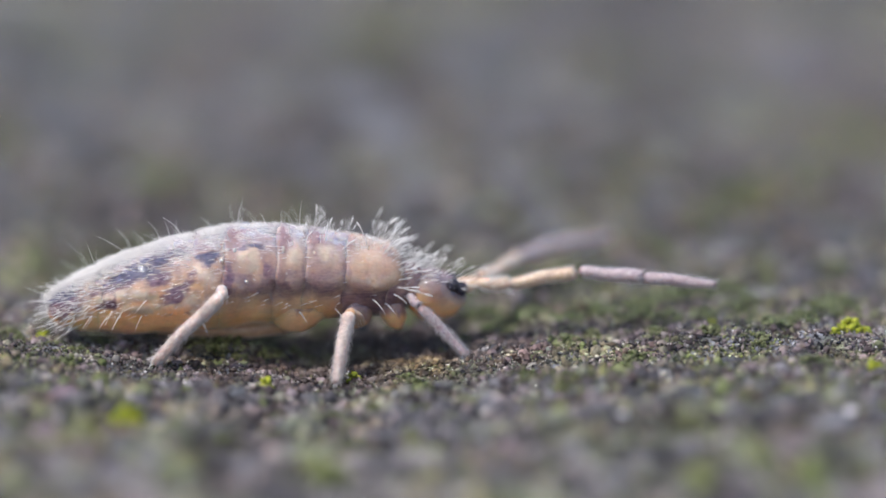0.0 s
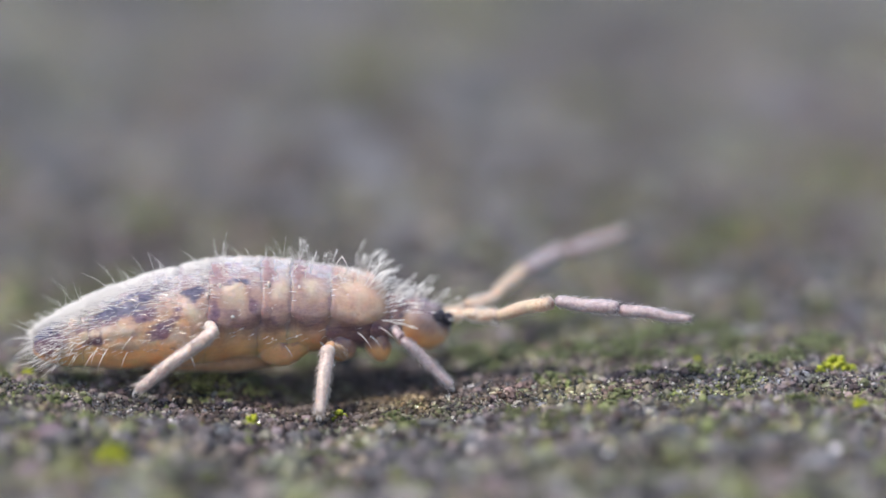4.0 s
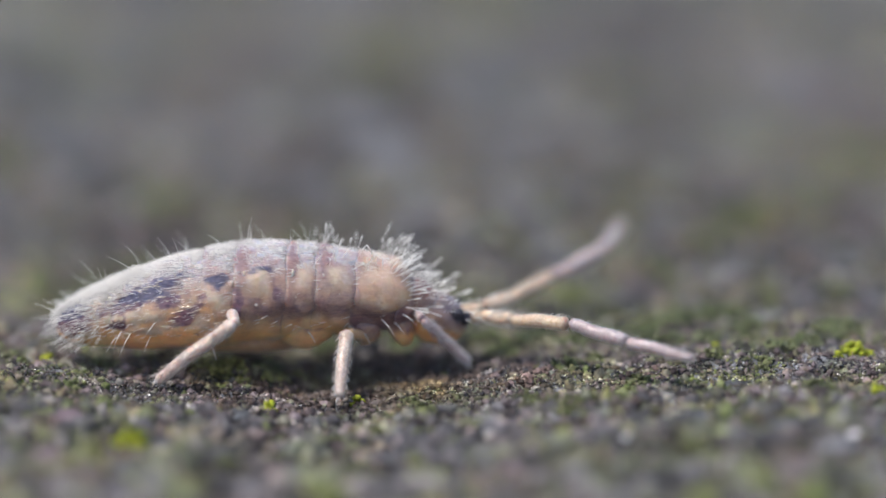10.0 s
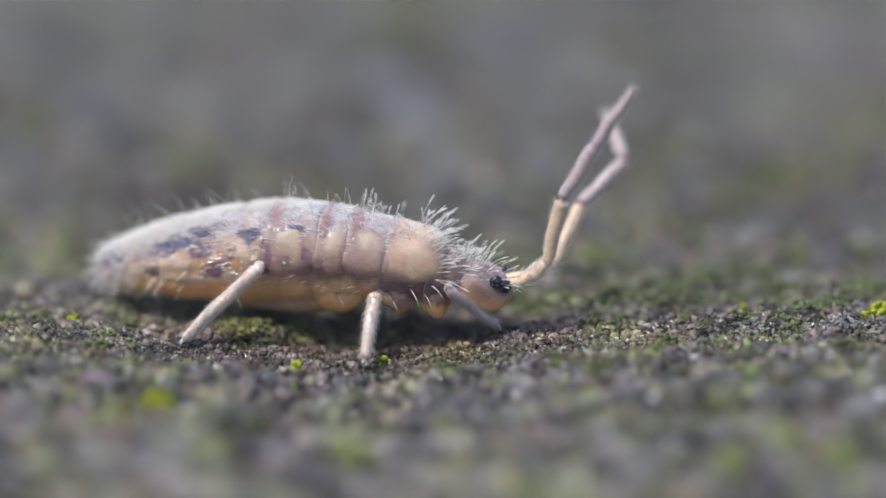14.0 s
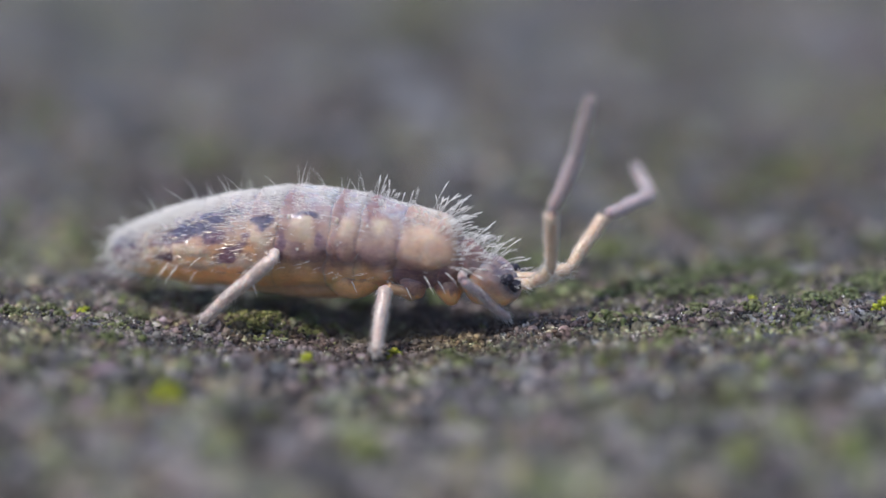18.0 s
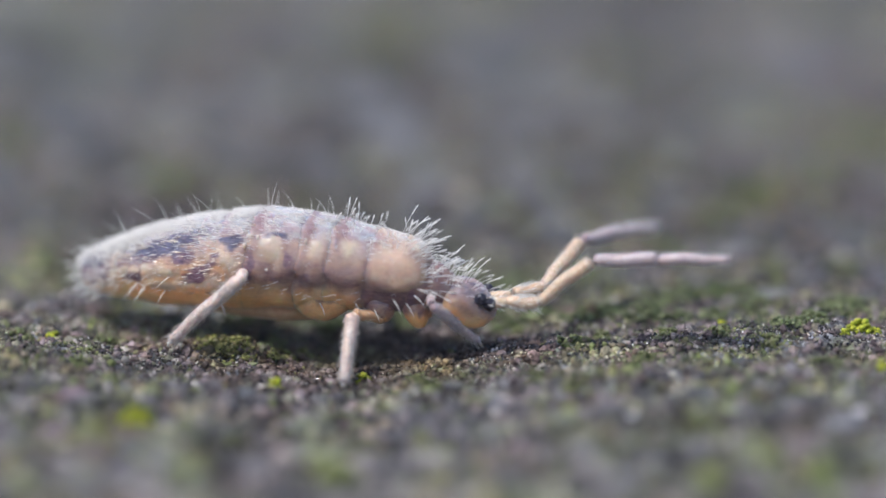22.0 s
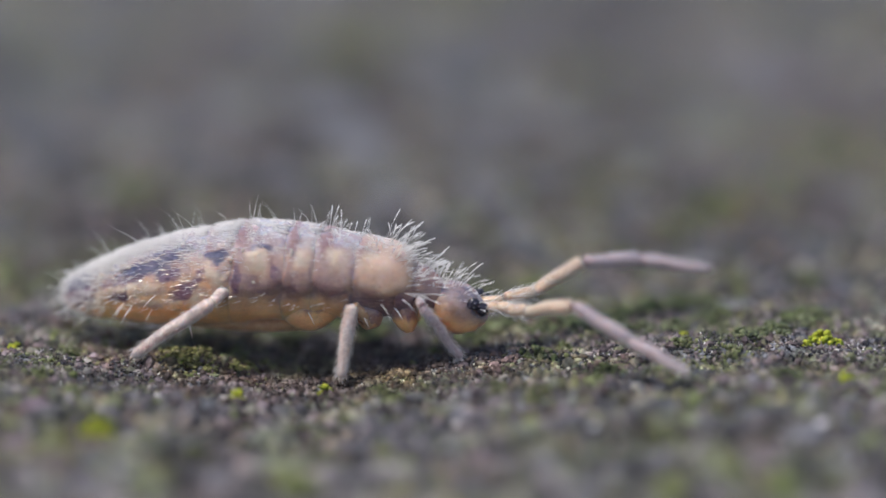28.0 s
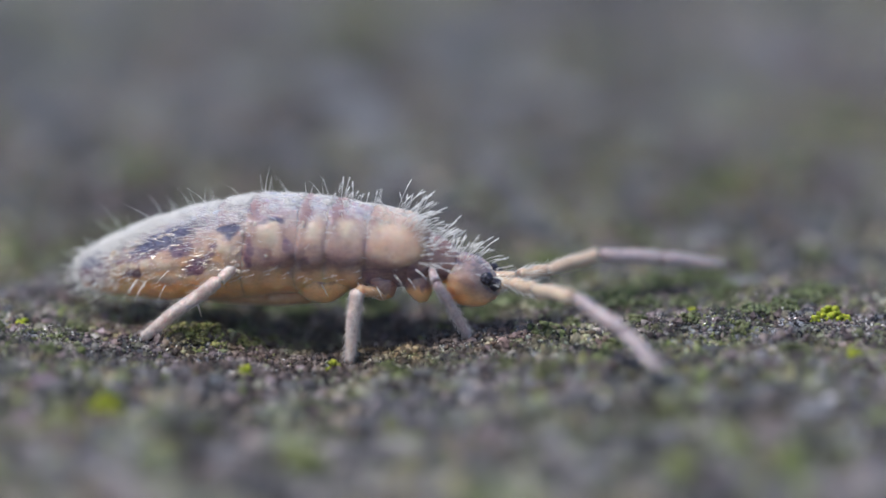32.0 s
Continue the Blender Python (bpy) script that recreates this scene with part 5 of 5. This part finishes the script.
# seconds; the watched antenna, then the other: bearing and rise of the base, the third and the end joint
FEELER_ROWS = [
    (0, -1.9, 5.6, -8.2, -5.1, -4.7, -6.7, 64.3, 0.1, 54.2, 1.3, 33.2, 0.9),
    (1, -22.2, 10.5, -9, -8.8, -5.4, -8.6, 59, 3.7, 53.3, 0.2, 42, 3),
    (2, -23.5, 10.5, -27.5, 1.1, -5.3, -6.3, 71, 4.5, 44.5, 7.3, 37, 10.5),
    (3, -30.9, 5.7, -5.4, -6.8, -6.2, -9.4, 67.7, 9.3, 45, 3.4, 42.6, 6.1),
    (3.5, -22.8, 10.6, -13.4, -5.1, -10.9, -7.8, 58.3, 12.7, 47.5, 7.7, 41.4, 8),
    (5.5, -51, 9, -32, -5, -29, -5, 15, 2, 34, 2, 0, 6),
    (6, -43.7, -1.6, -38.2, -0.7, -39.1, -3.1, 5, 7, 26, -2, 4, 5),
    (7, -30.3, -4, -29.1, -0.6, -32.5, -3.4, 22, 8, 23, 2, 23, 2),
    (8, -37.4, 6.4, -29.7, -2.2, -36.5, -4.5, 36, -5, 33, 0, 13, 7),
    (8.5, -36, 12, -14, -4, -16, -3, 42, -3, 20, 11, 26, 5),
    (9, -31.8, 26.2, -1.2, 14.2, -2.8, 10.6, 43, 27, 20, 31, 98.5, 15),
    (9.5, -29.1, 26.9, -7, 11, -8, 8, 44, 28.1, 23.9, 35.1, 93, 33.1),
    (10, -34.2, 5.4, -31.3, -8.2, -27.8, -6.3, 44.5, 1.5, 26.4, 16.5, 72.5, 1.5),
    (10.5, -5.1, 20, -14, -5.1, -23.9, -12.2, 47.9, 18.3, 25.9, 18.2, 96, 20.4),
    (11, 1.7, 5.7, -13, -4.1, -4.6, -10.7, 51.4, 23.4, 58.9, 4.5, 72, -3),
    (11.5, -30, 3.7, -14.7, -24.2, -21.7, -29.2, 59, 3.5, 39.9, 15.4, 34.8, 20.4),
    (12, -24.6, 37.3, 13.5, 28.4, -0.9, 32.7, 47.2, 34.1, 29.7, 23.3, 102.1, 2.2),
    (12.5, -3.1, 4, -1, -2, -3.9, -9.1, 53.9, 10.7, 49, -2.3, 15.9, 6.2),
    (13, -5.4, 53.7, 18.1, 44.1, -17.7, 41, 64.8, 24.7, 36.4, 35.3, 113.8, 9.1),
    (13.5, 21.4, 70.9, 18, 64.8, 7, 63.6, 59.6, 35.4, 40.4, 38.2, 120.2, 24.4),
    (15.5, -15.6, 33.2, 8.5, 24.7, -8.3, 16.4, 74.9, 12.5, 65, 6.4, 98, 7.5),
    (16, 12.4, 33.7, 2.7, 17.5, -26, 4.5, 61.9, 15.4, 46.5, -1.5, 85.9, -1.5),
    (16.5, -38.6, 72.9, 13.5, 74.8, 17.1, 63.8, 70.8, 33.4, 42.4, 38.2, 126.3, 30.3),
    (17, -0.8, 70.5, -14.6, 58.8, -36.3, 60.2, 25, 36.8, 70.9, 9.4, 96.1, 14.8),
    (17.5, -18.7, 78.2, 6.8, 72.6, -12.6, 69.3, 37.5, 33.1, 48.4, 44.3, 141.5, 31.1),
    (18, -50.1, 66.5, 0.8, 67.8, -49.1, 69.8, 50.2, 27.6, 54.8, 5.3, 112.5, 6),
    (18.5, 3.7, 66.6, 2, 63.6, -18.4, 68.2, 57.7, 26.3, 69.9, 14.4, 117.2, 21.4),
    (19, -16.2, 50.2, 18.2, 38.8, -21.1, 36.8, 68.1, 15.8, 36.7, 29, 122, 7.5),
    (19.5, -30.3, 11.8, -12.7, -12.8, -12.4, -22.8, 63.8, 19.7, 40.7, 14.4, 89, 14.9),
    (20, -7.8, 46.3, 7.8, 35.8, 14, 30.9, 61.7, 19, 43.7, 14.7, 45.6, 16.8),
    (20.5, -22.8, 21.7, 5.8, 4.7, 4, -0.4, 70.9, 11.5, 53.9, 3.2, 46.1, -5),
    (21, -17.7, 23.3, -0.3, 22.3, -13.6, 11.5, 66.8, 15.4, 61.8, 3.7, 67.8, -2.2),
    (21.5, -16.8, 48.8, 14.6, 30.2, 12.8, 27.1, 70.7, 22.9, 43.2, 25.2, 78.9, 13),
    (22, 8.7, 27.9, 0.8, 5.5, -1.2, 4.5, 51.4, 22.5, 64.8, -6.1, 68.3, -10),
    (22.5, -7.4, 8.2, 1.4, -9.4, -3.6, -9.7, 70.9, 6.9, 51, 0.4, 20.8, 4.4),
    (23, -6.8, 17.2, 1.6, 8.6, 2.3, -7.4, 67.6, 7.7, 74, -7.8, 73.5, -12.8),
    (23.5, -2.1, 24.4, -6.2, 5.2, 3.2, -5.4, 87, 6, 74.1, -11.1, 60.3, -13.3),
    (24, -19.3, 20.1, -0.4, 2.4, 9, -2.3, 71.6, 0.6, 58.3, -3.2, 61.1, -6),
    (24.5, -17.9, 19.8, 3.1, -1.4, 4, -0.3, 71, 0.9, 48.9, 4.4, 41.9, 4.2),
    (25, -15.8, 14.5, -7.5, 2.6, 7.3, -5.6, 62.1, 4.4, 60.8, 2.5, 64.3, -0.1),
    (25.5, -13.5, 11.9, 0.4, -9.5, -0.4, -12.5, 69, 1.8, 58.1, -1.4, 39.9, 3.1),
    (27.5, -30.3, 6.2, -43.7, -36.2, -63.3, -33.7, 61.1, -5.3, 18.2, -3.7, 10.6, -13.1),
    (28, -32.4, 11.2, -11.7, -29, -20.1, -21.4, 46.7, 9.3, 36.3, -7, 11.5, -11),
    (28.5, -30.3, 6.2, -11.4, -34, -20, -24.4, 56.9, 4.6, 25.4, -8.4, 13.3, -5.9),
    (29, -26.5, -0.4, -26.5, -27.4, -39.6, -22.6, 52.6, 4.2, 40, -12.3, 37.1, -14.1),
    (30, -25.2, 3.4, -14.5, -11.1, -8.2, -17.9, 65, -1.2, 27.2, -5.4, 13.5, -10.9),
    (31, -16.1, 2.5, -10.3, -14.3, -15.4, -12, 60, -0.3, 48.2, -4.6, 32.8, 5.9),
    (32, -43.7, 3.9, -28.2, -24.9, -53.2, -16.6, 46.2, -1.3, 26.4, -11.3, 33.3, -15.4),
]
# where each watched foot stands: seconds, x, y
FEET = [
    [(0, -1.34, -0.112), (9, -1.34, -0.1), (13.6, -1.337, -0.1), (15.3, -1.303, 0.045), (32, -1.297, 0.06)],
    [(0, -0.468, -0.246), (23.6, -0.474, -0.244), (23.9, -0.31, -0.085), (32, -0.308, -0.085)],
    [(0, 0.16, -0.02), (3.6, 0.158, -0.01), (5.4, 0.147, 0.125), (11.6, 0.15, 0.095), (12.4, 0.156, 0.045), (15.3, 0.16, 0.04), (25.6, 0.172, 0.035), (27.4, 0.262, 0), (32, 0.262, 0.005)],
]
# how far each watched knee swings about the line from hip to foot: seconds, degrees
KNEE_SWING = [
    [(0, -10), (23, -10), (24, 0), (28, 10), (32, 10)],
    [(0, -10), (2, -15), (3, -10), (5.5, 25), (9, 10), (11, 25), (13, 10), (16, 25), (19, 25), (23, 25), (24, -10), (28, 15), (32, 20)],
    [(0, -50), (5.5, -40), (9, -50), (16, -50), (19, -40), (23, -40), (24, -60), (28, -50), (32, -40)],
]
FAR_FEET = [(-0.80, 0.78), (-0.40, 0.92), (0.18, 0.62)]
PIVOT = Vector((0.348, 0, 0.30))


def turn_to(way, up=Vector((0, 0, 1))):
    """Rotation whose x axis runs along way."""
    x = Vector(way).normalized()
    y = up.cross(x)
    y = y.normalized() if y.length > 0.05 else Vector((0, 1, 0))
    z = x.cross(y).normalized()
    y = z.cross(x)
    return Matrix((x, y, z)).transposed().to_4x4()


def at_mm(p, turn):
    return Matrix.Translation(Vector(p) * K) @ turn


def body_matrix(row):
    """The animal's pose, still in millimetres."""
    _, dx, dz, yaw, nod, roll = row[:6]
    m = Matrix.Rotation(radians(yaw), 4, "Z") @ Matrix.Rotation(radians(nod), 4, "Y") @ Matrix.Rotation(radians(roll), 4, "X")
    return Matrix.Translation(Vector((-0.5464 + dx, 0.2, 0.30 + dz))) @ m @ Matrix.Translation(-PIVOT)


def to_metres(m):
    return Matrix.Translation(m.translation * K) @ m.to_3x3().to_4x4()


def foot_at(rows, t):
    ts = [r[0] for r in rows]
    return float(np.interp(t, ts, [r[1] for r in rows])), float(np.interp(t, ts, [r[2] for r in rows]))


def lift_at(rows, t):
    """A foot is off the ground while it changes place."""
    for a, b in zip(rows, rows[1:]):
        if a[0] < t < b[0] and (a[1], a[2]) != (b[1], b[2]):
            return 0.05 * math.sin(math.pi * (t - a[0]) / (b[0] - a[0]))
    return 0.0


def knee_of(hip, foot, hint, l1, l2, swing=0.0):
    d = foot - hip
    dist = min(max(d.length, abs(l1 - l2) + 0.01), l1 + l2 - 0.003)
    n = d.normalized()
    a = (l1 * l1 - l2 * l2 + dist * dist) / (2 * dist)
    h = math.sqrt(max(0.0, l1 * l1 - a * a))
    side = hint - hip
    side = (side - n * side.dot(n)).normalized()
    side = side * math.cos(swing) + n.cross(side) * math.sin(swing)
    return hip + n * a + side * h


def row_between(t):
    ts = [r[0] for r in BODY_ROWS]
    return tuple(float(np.interp(t, ts, [r[k] for r in BODY_ROWS])) for k in range(9))


def motions():
    walk(springtail, [(r[0], to_metres(body_matrix(r))) for r in BODY_ROWS])
    walk(HEAD, [(r[0], at_mm(NECK + Vector((r[6], 0, r[7])), Matrix.Rotation(radians(r[8]), 4, "Y"))) for r in BODY_ROWS])
    # legs: the feet stay where they stand while the body sways
    times = sorted({r[0] for r in BODY_ROWS} | {3.6, 4.5, 5.4, 13.6, 14.5, 15.3, 23.6, 23.8, 23.9, 25.6, 26.5, 27.4})
    for k, side, leg, shin, claw, spur in LEG_SETS:
        _, hip, hint, l1, l2 = LEGS[k]
        hip, hint = hip.copy(), hint.copy()
        hip.y, hint.y = hip.y * side, hint.y * side
        upper, lower = [], []
        for t in times:
            inv = body_matrix(row_between(t)).inverted()
            x, y = foot_at(FEET[k], t) if side == 1 else FAR_FEET[k]
            z = float(ground_height(x, y)) + 0.012 + (lift_at(FEET[k], t) if side == 1 else 0.0)
            foot = inv @ Vector((x, y, z))
            swing = KNEE_SWING[k]
            swing = radians(float(np.interp(t, [q[0] for q in swing], [q[1] for q in swing]))) if side == 1 else 0.0
            knee = knee_of(hip, foot, hint, l1, l2, swing)
            a = at_mm(hip, turn_to(knee - hip))
            b = at_mm(knee, turn_to(foot - knee))
            upper.append((t, a))
            lower.append((t, a.inverted() @ b))
        walk(leg, upper)
        walk(shin, lower)
        walk(claw, lower)
        if spur:
            walk(spur, lower)
    for k, joints in enumerate(FEELERS):
        rows = [[], [], [], []]
        for row in FEELER_ROWS:
            t = row[0]
            r = row_between(t)
            base = NECK + Vector((r[6], 0, r[7])) + Matrix.Rotation(radians(r[8]), 3, "Y") @ (FEELER_BASES[k] - NECK)
            ways = []
            for i in range(3):
                az, el = (radians(v) for v in row[1 + 6 * k + 2 * i: 3 + 6 * k + 2 * i])
                ways.append(Vector((math.cos(az) * math.cos(el), math.sin(az) * math.cos(el), math.sin(el))))
            a, b, c, d = FEELER_LENGTHS
            # the first joint keeps forward and low, the second rises from its elbow
            line = ways[0]
            raised = min(max((line.z - 0.10) / 0.35, 0.0), 1.0)
            reach = FEELER_REACH[0] + (FEELER_REACH[1] - FEELER_REACH[0]) * raised
            hint = Vector((1, 0, -0.30 - 0.8 * max(0.0, line.z)))
            hint = (hint - line * hint.dot(line)).normalized()
            bend = math.acos((a * a + reach ** 2 - b * b) / (2 * a * reach))
            first = line * math.cos(bend) + hint * math.sin(bend)
            elbow = base + first * a
            p1 = base + line * reach
            m0 = at_mm(base, turn_to(first))
            chain = (m0, at_mm(elbow - first * 0.008, turn_to(p1 - elbow)), at_mm(p1, turn_to(ways[1])), at_mm(p1 + ways[1] * (c - 0.006), turn_to(ways[2])))
            rows[0].append((t, m0))
            for path, m in zip(rows[1:], chain[1:]):
                path.append((t, m0.inverted() @ m))
        for ob, path in zip(joints, rows):
            walk(ob, path)


motions()
